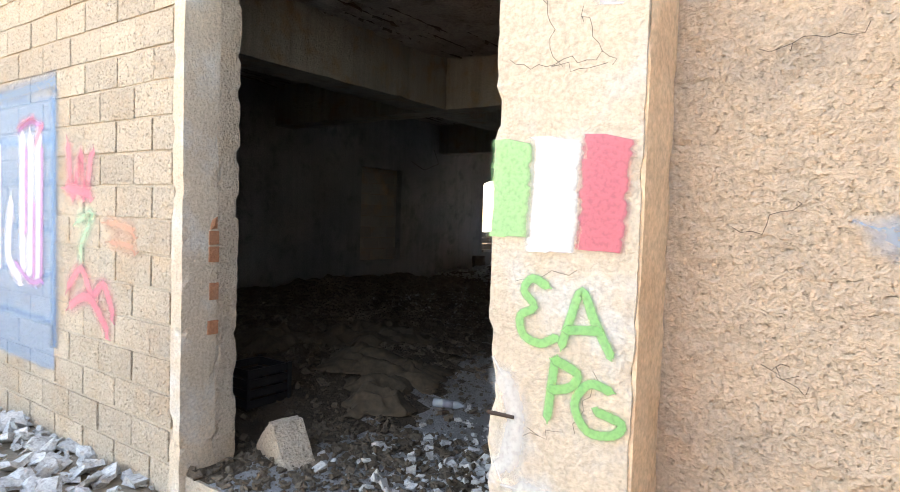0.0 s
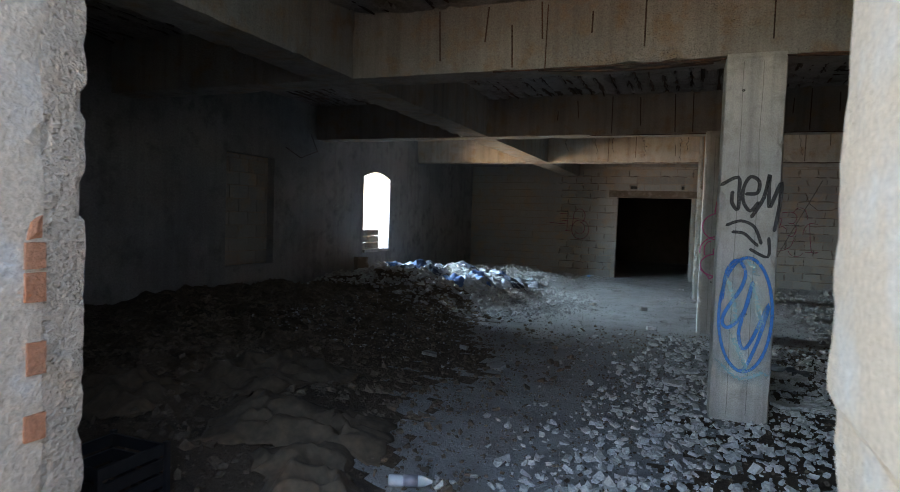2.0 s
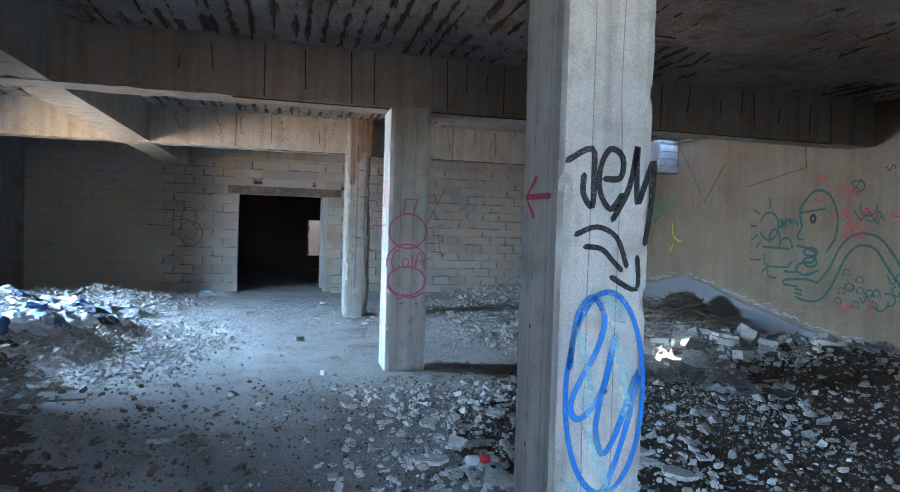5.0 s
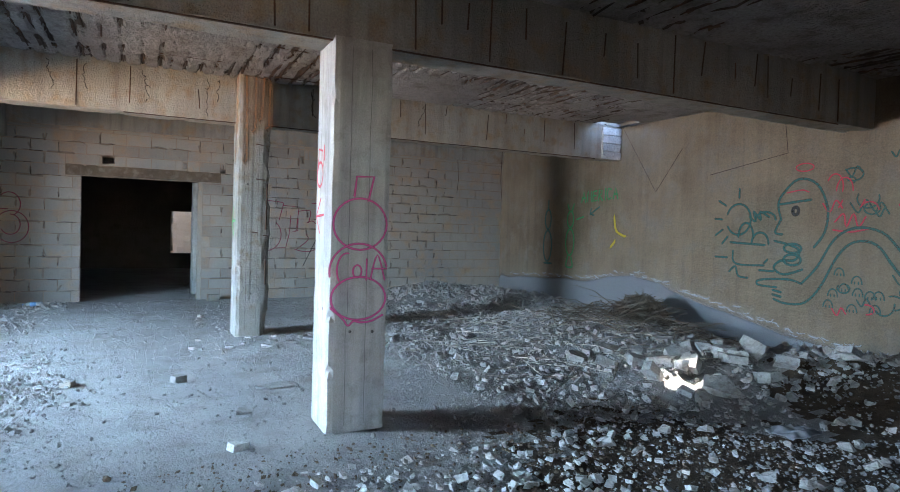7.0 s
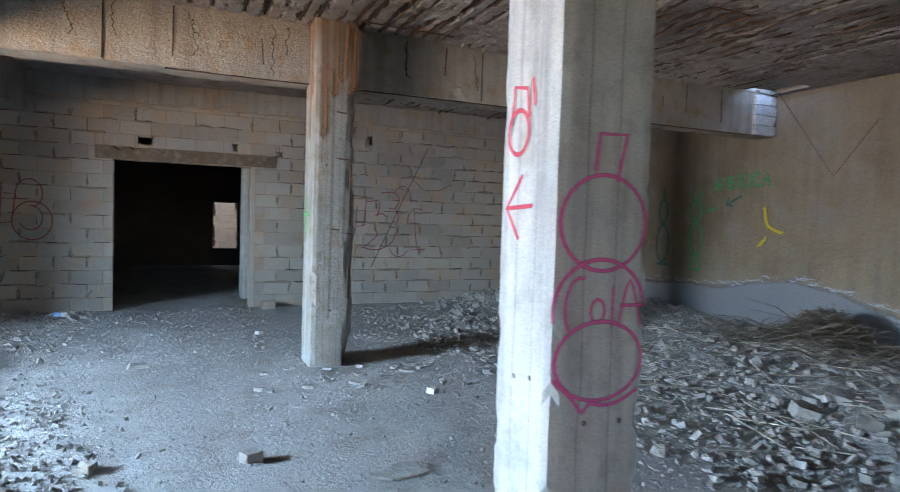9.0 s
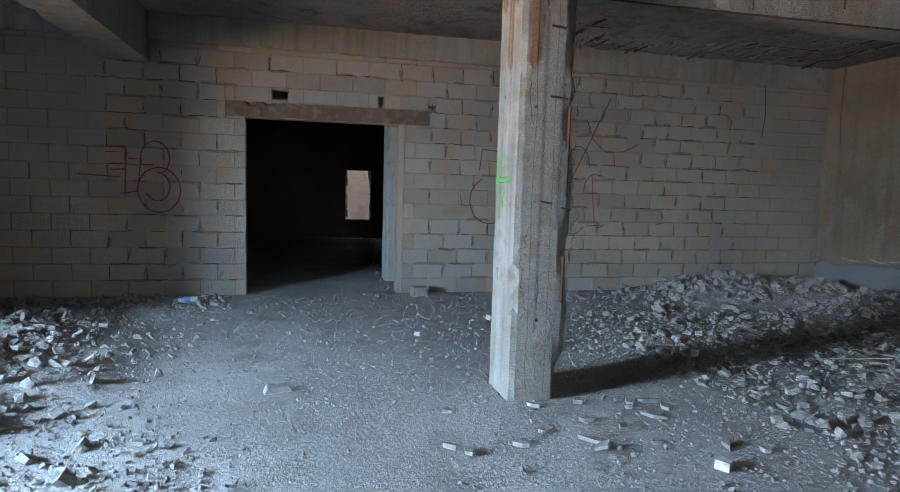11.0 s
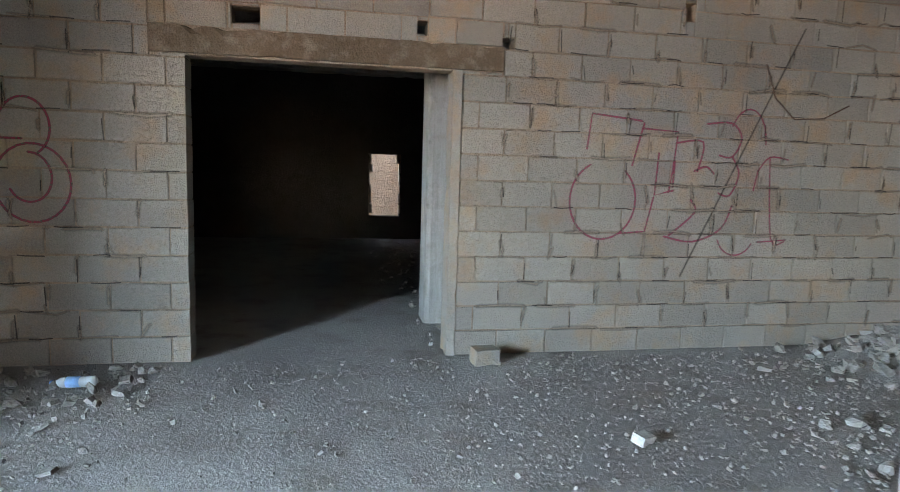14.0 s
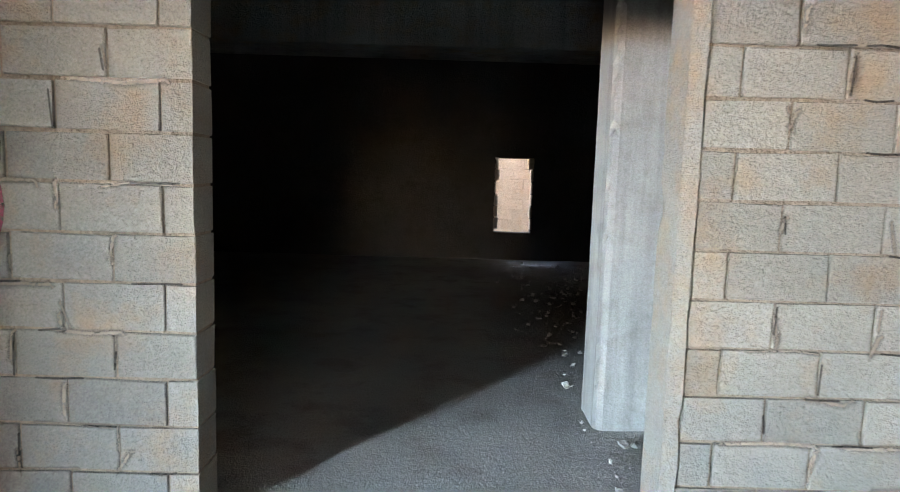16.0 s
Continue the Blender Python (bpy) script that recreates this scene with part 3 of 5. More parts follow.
scatter("wall_foot_rubble", 1100, patch(-7.6, -3.5, 17.4, 18.55, lambda x, y: min(1.0, 0.15 + (y - 17.4) * (0.8 if x < -4.6 else 0.35))), (0.015, 0.13), 0.5, STONE, "rubble along the foot of the block wall", seed=7)
scatter("yard_rubble", 900, patch(-6.6, -3.25, 0.7, 1.95, lambda x, y: max(0.0, min(1.0, 0.15 + (y - 0.7) * 0.7)) * min(1, (-3.1 - x) / 0.8)), (0.03, 0.2), 0.35, PALE, "broken tiles and stones in the yard", base=-0.15, seed=8)
scatter("far_gravel", 900, patch(-1.75, 0.6, 18.9, 26.5, lambda x, y: max(0, 1 - abs(x + 1.2 - 0.05 * (y - 19)) / 1.0)), (0.01, 0.07), 0.6, STONE, "gravel on the far room's floor", seed=9)


def slab(x, y, w, h, thick, turn, lean, seed, material=PALE, label="broken flat plaster slab lying on rubble", group="slabs on the rubble", name="rubble_slab"):
    """An angular broken plate with a thick uneven edge."""
    r = np.random.default_rng(seed)
    n = int(r.integers(4, 7))
    bm = bmesh.new()
    rings = []
    for z, grow in ((-0.5, 0.97), (0.3, 1.0), (0.5, 0.985)):
        rings.append([])
        for i in range(n):
            a = 2 * math.pi * (i + np.random.default_rng(seed * 31 + i).uniform(-0.36, 0.36)) / n
            q = grow * (0.7 + 0.55 * np.random.default_rng(seed * 57 + i).random())
            rings[-1].append(bm.verts.new((math.cos(a) * w / 2 * q, math.sin(a) * h / 2 * q, thick * z * (1 + 0.25 * math.sin(3 * a)))))
    for lo, hi in zip(rings, rings[1:]):
        for i in range(n):
            j = (i + 1) % n
            bm.faces.new((lo[i], lo[j], hi[j], hi[i]))
    bm.faces.new(rings[0][::-1])
    bm.faces.new(rings[-1])
    ob = mesh_object(name, bm, material)
    ob.matrix_world = pose(x, y, floor_height(x, y) + thick * 0.4 + abs(math.sin(radians(lean))) * h * 0.2, lean, lean * 0.4, turn)
    return tagged(ob, label, "slab", group)


r = np.random.default_rng(21)
for k in range(22):  # beside the first column
    slab(r.uniform(-1.9, 0.1), r.uniform(6.7, 8.6), r.uniform(0.14, 0.34), r.uniform(0.12, 0.24), 0.03, r.uniform(0, 360), r.normal(0, 6), 400 + k)
for k in range(34):  # on the heap by the graffiti wall
    slab(r.uniform(1.9, 4.2), r.uniform(9.8, 12.0), r.uniform(0.14, 0.46), r.uniform(0.12, 0.3), r.uniform(0.05, 0.11), r.uniform(0, 360), r.normal(0, 24), 500 + k, STONE, group="slabs on the heap")
for k in range(22):  # foot of the third column
    slab(r.uniform(-2.0, 0.6), r.uniform(13.3, 14.3), r.uniform(0.05, 0.16), r.uniform(0.05, 0.11), 0.025, r.uniform(0, 360), r.normal(0, 7), 600 + k, STONE, group="slabs by the column")
for k in range(5):
    slab(r.uniform(-5.5, -3.0), r.uniform(6.0, 10.0), r.uniform(0.12, 0.35), r.uniform(0.1, 0.25), 0.04, r.uniform(0, 360), r.normal(0, 10), 700 + k, STONE, "grey broken slab on the dusty floor", "slabs on the floor")

# ---- ceiling reinforcement ----
bm = bmesh.new()
r = np.random.default_rng(5)
for y0, y1 in ((2.3, 6.13), (6.51, 10.29), (10.67, 14.59), (14.96, 18.6)):
    k = 0
    while bar_x(k) < XR - 0.05:
        x = bar_x(k)
        k += 1
        if -5.0 < x < -4.45:
            continue
        cuts = np.linspace(y0 + r.uniform(0, 0.05), y1 - r.uniform(0, 0.05), 11)
        zs = ZC + 0.022 + r.normal(0, 0.006, 11) - (r.random(11) < 0.07) * r.uniform(0.015, 0.06)
        xs = x + r.normal(0, 0.008, 11)
        for i in range(10):
            if torn(x, (cuts[i] + cuts[i + 1]) / 2) > 0.4 and r.random() > 0.1:
                tube(bm, (xs[i], cuts[i], zs[i]), (xs[i + 1], cuts[i + 1], zs[i + 1]), 0.0105, 5)
    for _ in range(22):  # distribution bars across
        x, y = r.uniform(XL + 0.2, XR - 1.4), r.uniform(y0 + 0.1, y1 - 0.1)
        if not (-6.2 < x < -4.4) and torn(x, y) > 0.4:
            tube(bm, (x, y, ZC + 0.008), (x + r.uniform(0.5, 1.3), y + r.normal(0, 0.02), ZC + 0.004 + r.normal(0, 0.008)), 0.007, 5)
rods = tagged(mesh_object("ceiling_reinforcement", bm, REBAR), "rusty reinforcing bars bared in the spalled ceiling", "rebar", kind="stuff")

for y, x0, x1, step in ((6.14, -3.6, 4.8, 0.42), (10.3, -3.4, 4.8, 0.33), (14.6, -3.2, 4.9, 0.55)):
    x = x0
    host = [o for o in bpy.data.objects if o.name.startswith("beam") and abs(min(c[1] for c in o.bound_box) - y) < 0.03][0]
    while x < x1:
        if not (-1.45 < x < -0.75):
            bm = bmesh.new()
            lean = r.normal(0, 0.012)
            top = ZC - 0.02 - (r.random() < 0.4) * r.uniform(0, 0.2)
            low = ZB + 0.02 + (r.random() < 0.7) * r.uniform(0.05, 0.4)
            low = min(low, top - 0.1)
            tube(bm, (x, y - 0.004, low), (x + lean, y - 0.004, top), 0.007, 5)
            part("stirrup", bm, REBAR, host)
        x += step * r.uniform(0.5, 1.5)
    bm = bmesh.new()
    tube(bm, (x0 + 0.5, y + 0.02, ZB - 0.004), (x1 - 0.3, y + 0.02, ZB - 0.002), 0.008, 5)
    part("bottom_bar", bm, REBAR, host)

# ---- sprayed graffiti ----
PINK = paint("pink_spray", (0.72, 0.10, 0.31), 0.85, 0.35)
BLUE = paint("blue_spray", (0.015, 0.19, 0.60), 0.93, 0.5)
BLACK = paint("black_spray", (0.012, 0.012, 0.014), 0.97, 0.8)
RED = paint("red_spray", (0.55, 0.03, 0.06))
MAROON = paint("maroon_spray", (0.33, 0.03, 0.08), 0.75)
GREEN = paint("green_spray", (0.20, 0.50, 0.16), 0.86, 0.45)
WALL_GREEN = paint("wall_green_spray", (0.02, 0.20, 0.06), 1.0, 0.5)
TEAL = paint("dark_green_spray", (0.01, 0.10, 0.09), 0.9)
FLAG_GREEN = paint("flag_green", (0.30, 0.58, 0.24), 0.88, 0.6)
FLAG_WHITE = paint("flag_white", (0.80, 0.80, 0.79), 0.8, 0.6)
FLAG_RED = paint("flag_red", (0.60, 0.13, 0.17), 0.88, 0.7)
AQUA = paint("aqua_wash", (0.42, 0.74, 0.80), 0.38, 0.0)
YELLOW = paint("yellow_spray", (0.62, 0.48, 0.03), 0.7, 0.2)
SALT = paint("salt_bloom", (0.66, 0.68, 0.70), 0.42, 0.0)
DAMP = paint("damp_patch", (0.19, 0.20, 0.21), 0.85, 0.75)
CRACK_DARK = paint("dark_hole", (0.06, 0.055, 0.05), 0.8, 0.4)
RUST = paint("rust_run", (0.30, 0.15, 0.065), 0.7, 0.0)
SOOT = paint("soot_run", (0.03, 0.03, 0.03), 0.42, 0.0)


def arc(cx, cy, rx, ry, a0=0, a1=360, n=28):
    return [(cx + rx * math.cos(radians(a0 + (a1 - a0) * i / n)), cy + ry * math.sin(radians(a0 + (a1 - a0) * i / n))) for i in range(n + 1)]


def smooth(line):
    """A rounder line through the same points."""
    if len(line) < 3 or len(line) > 20:
        return line
    p = [line[0], *line, line[-1]]
    out = []
    for i in range(1, len(p) - 2):
        for s in (0, 0.25, 0.5, 0.75):
            a, b, c, d = (Vector(q) for q in p[i - 1:i + 3])
            out.append(tuple(0.5 * (2 * b + (c - a) * s + (2 * a - 5 * b + 4 * c - d) * s * s + (3 * b - a - 3 * c + d) * s ** 3)))
    return out + [line[-1]]


def spray(parent, face, lines, width, material, label, origin=(0, 0), scale=(1, 1), name="graffiti", curved=True, square=False):
    """Painted strokes on an upright face: ("y", y) looks towards -y, ("x", x) towards -x. Lines lie in (along, up)."""
    bm = bmesh.new()
    uv = bm.loops.layers.uv.new("UVMap")
    axis, at = face
    lift = [0.0]

    def put(p):
        q = (origin[0] + p[0] * scale[0], origin[1] + p[1] * scale[1])
        return bm.verts.new((q[0], at - lift[0], q[1]) if axis == "y" else (at - lift[0], q[0], q[1]))

    for line in lines:
        lift[0] += 0.0002
        pts = [Vector((p[0] * scale[0], p[1] * scale[1])) for p in (smooth(line) if curved else line)]
        unit = (1 / scale[0], 1 / scale[1])
        rows = []
        n = len(pts)
        for i, p in enumerate(pts):
            d = (pts[min(i + 1, n - 1)] - pts[max(i - 1, 0)])
            d = pts[-1] - pts[0] if square else d
            d = d.normalized() if d.length > 1e-9 else Vector((1, 0))
            s = Vector((-d.y, d.x)) * width / 2 * (1 + 0.12 * noise.noise(Vector((p.x * 9, p.y * 9, 1))))
            rows.append((p, d, s))
        p, d, s = rows[0]
        rows.insert(0, (p - d * width * (0.1 if square else 0.5), d, s * (0.96 if square else 0.3)))
        p, d, s = rows[-1]
        rows.append((p + d * width * (0.1 if square else 0.5), d, s * (0.96 if square else 0.3)))
        last = None
        for i, (p, d, s) in enumerate(rows):
            end = 1.0 if i in (0, len(rows) - 1) else 0.0
            trio = [(put((q.x * unit[0], q.y * unit[1])), u) for q, u in ((p - s, -1.0), (p, end), (p + s, 1.0))]
            if last:
                for k in (0, 1):
                    f = bm.faces.new((last[k][0], last[k + 1][0], trio[k + 1][0], trio[k][0]))
                    for loop, u in zip(f.loops, (last[k][1], last[k + 1][1], trio[k + 1][1], trio[k][1])):
                        loop[uv].uv = (u, 0)
            last = trio
    return part(name, bm, material, parent, label)


# first column: sketch units are hundredths of the face's width, up from the floor in the same units
F1 = ("y", 6.104)
S1 = dict(origin=(-1.215, 0.0), scale=(0.0043, 0.0043))
spray(col_1, F1, [[(4, 424), (30, 437), (33, 410), (32, 380), (22, 392), (22, 410)], [(45, 408), (62, 410), (64, 430), (50, 438), (40, 420), (40, 395), (52, 378), (64, 392)], [(55, 368), (72, 400), (80, 442), (80, 420), (82, 385), (90, 405), (99, 428), (98, 390), (92, 345)]], 0.03, BLACK, "black sprayed tag letters", **S1)
spray(col_1, F1, [[(16, 352), (38, 360), (60, 350), (72, 322)], [(26, 340), (44, 338), (58, 325), (66, 318)], [(56, 310), (84, 298), (84, 330)]], 0.026, BLACK, "black sprayed arrow", **S1)
spray(col_1, F1, [arc(53, 193, 43, 102, 0, 360, 40)], 0.030, BLUE, "blue sprayed oval", **S1)
spray(col_1, F1, [[(14, 220), (20, 270), (36, 290), (50, 270), (44, 240), (22, 200), (16, 178), (26, 168), (44, 185), (56, 215), (62, 250)], [(62, 250), (52, 200), (44, 160), (52, 132), (66, 150), (90, 215), (76, 150), (58, 100), (50, 92)]], 0.034, BLUE, "blue sprayed loops", **S1)
spray(col_1, F1, [[(36, 285), (52, 288), (64, 278)], [(24, 250), (34, 215), (38, 185)], [(36, 150), (48, 122), (58, 100)], [(62, 250), (72, 215), (80, 180)], [(20, 100), (48, 78), (84, 92)]], 0.14, AQUA, "faint aqua wash", **S1)
spray(col_1, ("x", -1.222), [[(6.5, 1.685), (6.22, 1.68)], [(6.38, 1.77), (6.5, 1.685), (6.4, 1.59)]], 0.03, RED, "red sprayed arrow", curved=False)
# board joints and tie holes on the columns
BOARD = paint("board_joint", (0.12, 0.115, 0.10), 0.5, 0.0)
for col, x0, x1, y0, y1, seed in ((col_1, -1.215, -0.785, 6.106, 6.6, 1), (col_2, -1.305, -0.855, 10.256, 10.7, 2), (col_3, -1.385, -0.965, 14.346, 14.8, 3)):
    q = np.random.default_rng(seed)
    for face, lo, hi in ((("y", y0), x0, x1), (("x", x0 - 0.004), y0, y1)):
        lines = [[(u + q.normal(0, 0.003), z) for z in np.linspace(0.05, 2.75, 14)] for u in (lo + (hi - lo) * 0.3, lo + (hi - lo) * 0.62)]
        spray(col, face, lines, 0.009, BOARD, "board joints cast in the concrete", name="board_mark", curved=False)
        holes = [arc(lo + (hi - lo) * q.uniform(0.25, 0.8), z, 0.007, 0.007, 0, 360, 8) for z in q.uniform(0.5, 2.6, 2)]
        spray(col, face, holes, 0.012, CRACK_DARK, "small tie holes", name="tie_hole", curved=False)
# second column
F2 = ("y", 10.254)
spray(col_2, F2, [[(-1.135, 1.70), (-1.12, 1.84), (-0.99, 1.845), (-1.03, 1.67)]], 0.024, PINK, "pink sprayed bottle neck", curved=False)
spray(col_2, F2, [arc(-1.085, 1.5, 0.20, 0.185), arc(-1.09, 1.16, 0.215, 0.20, 10, 190, 20), arc(-1.085, 0.965, 0.205, 0.155), [(-1.29, 0.9), (-1.2, 0.82), (-1.16, 0.77), (-1.12, 0.80), (-1.06, 0.79), (-0.98, 0.80), (-0.9, 0.84)]], 0.022, PINK, "pink sprayed rounds")
spray(col_2, F2, [arc(-1.18, 1.17, 0.07, 0.12, 80, 220, 10), arc(-1.1, 1.16, 0.032, 0.045), [(-1.03, 1.25), (-1.03, 1.10)], [(-1.0, 1.1), (-0.95, 1.28), (-0.89, 1.1)], [(-0.99, 1.18), (-0.88, 1.18)]], 0.018, PINK, "pink sprayed letters")
spray(col_2, ("x", -1.312), [[(10.62, 1.55), (10.42, 1.56)], [(10.5, 1.68), (10.62, 1.55), (10.52, 1.43)], arc(10.54, 1.86, 0.08, 0.09), [(10.6, 1.9), (10.58, 2.05), (10.48, 2.03), (10.46, 1.92)], [(10.44, 2.06), (10.42, 1.96)]], 0.024, RED, "red sprayed arrow and marks", curved=False)
# third column
spray(col_3, ("x", -1.392), [[(14.44, 1.51), (14.72, 1.50)], [(14.62, 1.68), (14.73, 1.50), (14.57, 1.33)]], 0.05, paint("arrow_green_spray", (0.07, 0.30, 0.06), 0.9, 0.5), "green sprayed arrow", curved=False)
spray(col_3, ("y", 14.342), [[(-1.3, 3.36), (-1.29, 3.0), (-1.28, 2.3)], [(-1.18, 3.36), (-1.18, 2.7)], [(-1.08, 3.36), (-1.1, 2.85)], [(-1.0, 3.3), (-1.01, 2.75)]], 0.15, RUST, "rust runs", name="rust_stain")
spray(col_3, ("x", -1.392), [[(14.42, 3.36), (14.42, 2.7)], [(14.5, 3.36), (14.5, 3.0), (14.52, 2.3)], [(14.65, 3.3), (14.66, 2.7)]], 0.16, RUST, "rust runs", name="rust_stain")
spray(col_3, ("y", 14.342), [[(-1.2, 2.9), (-1.2, 1.6), (-1.21, 0.5)], [(-1.07, 2.4), (-1.08, 1.2)]], 0.05, SOOT, "dark runs", name="dark_stain")
for x, z, w in ((-1.16, 1.36, 0.08), (-1.02, 1.32, 0.07), (-1.1, 2.05, 0.12), (-1.12, 2.5, 0.1)):
    bm = bmesh.new()
    tube(bm, (x - w / 2, 14.345, z + 0.006), (x + w / 2, 14.345, z - 0.004), 0.008, 6)
    part("stirrup", bm, REBAR, col_3, "rusty bared stirrup")
for x, z0, z1 in ((-1.02, 0.68, 1.0), (-1.02, 1.4, 2.0)):
    bm = bmesh.new()
    tube(bm, (x, 14.357, z0), (x + 0.004, 14.357, z1), 0.011, 6)
    part("corner_bar", bm, REBAR, col_3, "rusty bared corner bar")
# white blocks filling the end of the third beam under the gap
end_beam = [o for o in bpy.data.objects if o.name.startswith("beam") and abs(min(c[1] for c in o.bound_box) - 14.6) < 0.03][0]
for k in range(4):
    bm = bmesh.new()
    rough_box(bm, (4.72, 14.55 + 0.006 * (k % 2), 2.8 + 0.14 * k), (5.13, 14.61, 2.93 + 0.14 * k), 0.06, 0.004, 0.012, 50.0 + k)
    part("block", bm, PALE, end_beam, "white infill block")
# entry pillar: tricolour and letters
FP = ("y", 1.7715)
bm = bmesh.new()
tube(bm, (-1.085, 1.775, 0.85), (-0.985, 1.774, 0.853), 0.007, 6)
tube(bm, (-1.085, 1.775, 0.85), (-1.087, 2.2, 0.848), 0.007, 6)
part("stirrup", bm, REBAR, pillar, "rusty bared stirrup")


def uneven(x0, z0, x1, z1, seed):
    """A hand-held straight stroke."""
    q = np.random.default_rng(seed)
    return [(x0 + (x1 - x0) * i / 24 + q.normal(0, 0.0035), z0 + (z1 - z0) * i / 24) for i in range(25)]


spray(pillar, FP, [uneven(-1.025, 1.745, -1.03, 1.46, 35)], 0.175, FLAG_GREEN, "green band of the sprayed tricolour", square=True)
spray(pillar, FP, [uneven(-0.873, 1.745, -0.877, 1.42, 35)], 0.20, FLAG_WHITE, "white band of the sprayed tricolour", square=True)
spray(pillar, FP, [uneven(-0.705, 1.745, -0.718, 1.43, 21)], 0.175, FLAG_RED, "red band of the sprayed tricolour", square=True)
spray(pillar, FP, [[(-0.885, 1.295), (-0.935, 1.315), (-0.965, 1.275), (-0.925, 1.225), (-0.975, 1.19), (-0.96, 1.13), (-0.90, 1.11), (-0.85, 1.135)], [(-0.825, 1.115), (-0.80, 1.2), (-0.765, 1.29), (-0.72, 1.2), (-0.668, 1.11)], [(-0.81, 1.165), (-0.71, 1.175)]], 0.042, GREEN, "green sprayed letters EA")
spray(pillar, FP, [[(-0.865, 0.88), (-0.855, 0.98), (-0.845, 1.065)], [(-0.845, 1.065), (-0.77, 1.035), (-0.79, 0.99), (-0.85, 0.97)]], 0.042, GREEN, "green sprayed letter P")
spray(pillar, FP, [[(-0.665, 1.0), (-0.73, 1.01), (-0.775, 0.94), (-0.73, 0.865), (-0.65, 0.87), (-0.625, 0.91), (-0.70, 0.93)]], 0.042, GREEN, "green sprayed letter G")
CRACK = paint("crack", (0.03, 0.022, 0.018), 0.9, 0.5)


def crack(parent, face, start, way, length, seed, width=0.006):
    """A jagged fissure with short side branches."""
    q = np.random.default_rng(seed)
    p, lines = Vector(start), [[tuple(start)]]
    d = Vector(way).normalized()
    for _ in range(int(length / 0.03)):
        p = p + (d + Vector(q.normal(0, 0.5, 2))).normalized() * 0.03
        lines[0].append(tuple(p))
        if q.random() < 0.12:
            e = p + Vector(q.normal(0, 0.02, 2))
            lines.append([tuple(p), tuple(e), tuple(e + Vector(q.normal(0, 0.015, 2)))])
    return spray(parent, face, lines, width, CRACK, "fine dark crack", name="crack", curved=False)


for k, (x, z, dx, dz, n) in enumerate(((-1.05, 2.02, 1, -0.2, 0.4), (-0.98, 2.3, 0.4, -1, 0.35), (-0.9, 1.98, 1, 0.1, 0.22), (-1.0, 1.3, 1, 0.1, 0.25), (-0.95, 0.8, 1, 0.3, 0.2), (-0.8, 2.15, 0.6, -1, 0.2), (-0.72, 1.05, -0.2, -1, 0.25))):
    crack(pillar, ("y", 1.7745), (x, z), (dx, dz), n, 900 + k, 0.0024)
for k, (x, z, n) in enumerate(((-1.1, 2.9, 0.7), (-1.02, 1.6, 0.9), (-1.28, 1.2, 0.8), (-1.15, 0.9, 0.7), (-1.3, 2.4, 0.6))):
    crack(col_3, ("y", 14.343), (x, z), (0.05, -1), n, 920 + k, 0.004)
for k, (x, n) in enumerate(((-4.1, 0.4), (-3.5, 0.42), (-3.1, 0.35), (-2.5, 0.45), (-1.75, 0.45), (-1.6, 0.3), (-0.4, 0.4), (0.4, 0.42), (1.3, 0.4))):
    crack([o for o in bpy.data.objects if o.name.startswith("beam") and abs(min(c[1] for c in o.bound_box) - 14.6) < 0.03][0], ("y", 14.594), (x, 3.32), (0.1, -1), n, 940 + k, 0.011)
crack(wall_south, ("y", 2.012), (0.05, 2.35), (-0.3, -1), 0.25, 960, 0.0026)
crack(wall_south, ("y", 2.012), (-0.35, 2.02), (1, 0.06), 0.3, 961, 0.0026)
crack(wall_south, ("y", 2.012), (-0.4, 1.5), (1, -0.05), 0.25, 963, 0.0026)
crack(wall_south, ("y", 2.012), (-0.3, 1.1), (1, -0.2), 0.25, 964, 0.0026)
spray(pillar, ("y", 1.7735), [[(-1.03, 0.98), (-0.98, 0.86), (-1.0, 0.7)], [(-0.8, 2.28), (-0.72, 2.2)], [(-0.95, 0.62), (-0.78, 0.6)]], 0.15, paint("white_plaster_patch", (0.7, 0.7, 0.69), 0.6, 0.0), "whitish plaster patches", name="plaster_patch")
# outside wall by the entry
FO = ("y", 1.945)
PANEL = paint("faded_blue_spray", (0.16, 0.36, 0.62), 0.42, 0.75)
PANEL_DARK = paint("slate_blue_spray", (0.12, 0.22, 0.36), 0.62, 0.1)
WASH_WHITE = paint("white_wash_spray", (0.82, 0.76, 0.84), 0.72, 0.1)
WASH_VIOLET = paint("violet_spray", (0.55, 0.22, 0.48), 0.6, 0.0)
WASH_RED = paint("washed_red_spray", (0.80, 0.20, 0.28), 0.62, 0.0)
spray(wall_south, FO, [[(-6.4, z), (-5.6, z + 0.01), (-4.84, z)] for z in (0.5, 0.83, 1.16, 1.49, 1.82, 2.1)], 0.4, PANEL, "faded blue sprayed panel", square=True)
spray(wall_south, FO, [[(-4.82, 2.3), (-4.81, 1.4), (-4.80, 0.5)]], 0.2, PANEL_DARK, "slate blue sprayed edge", square=True)
spray(wall_south, FO, [[(-6.4, 2.32), (-5.6, 2.33), (-4.8, 2.36)]], 0.22, PANEL_DARK, "slate blue sprayed edge", square=True)
FO2 = ("y", 1.942)
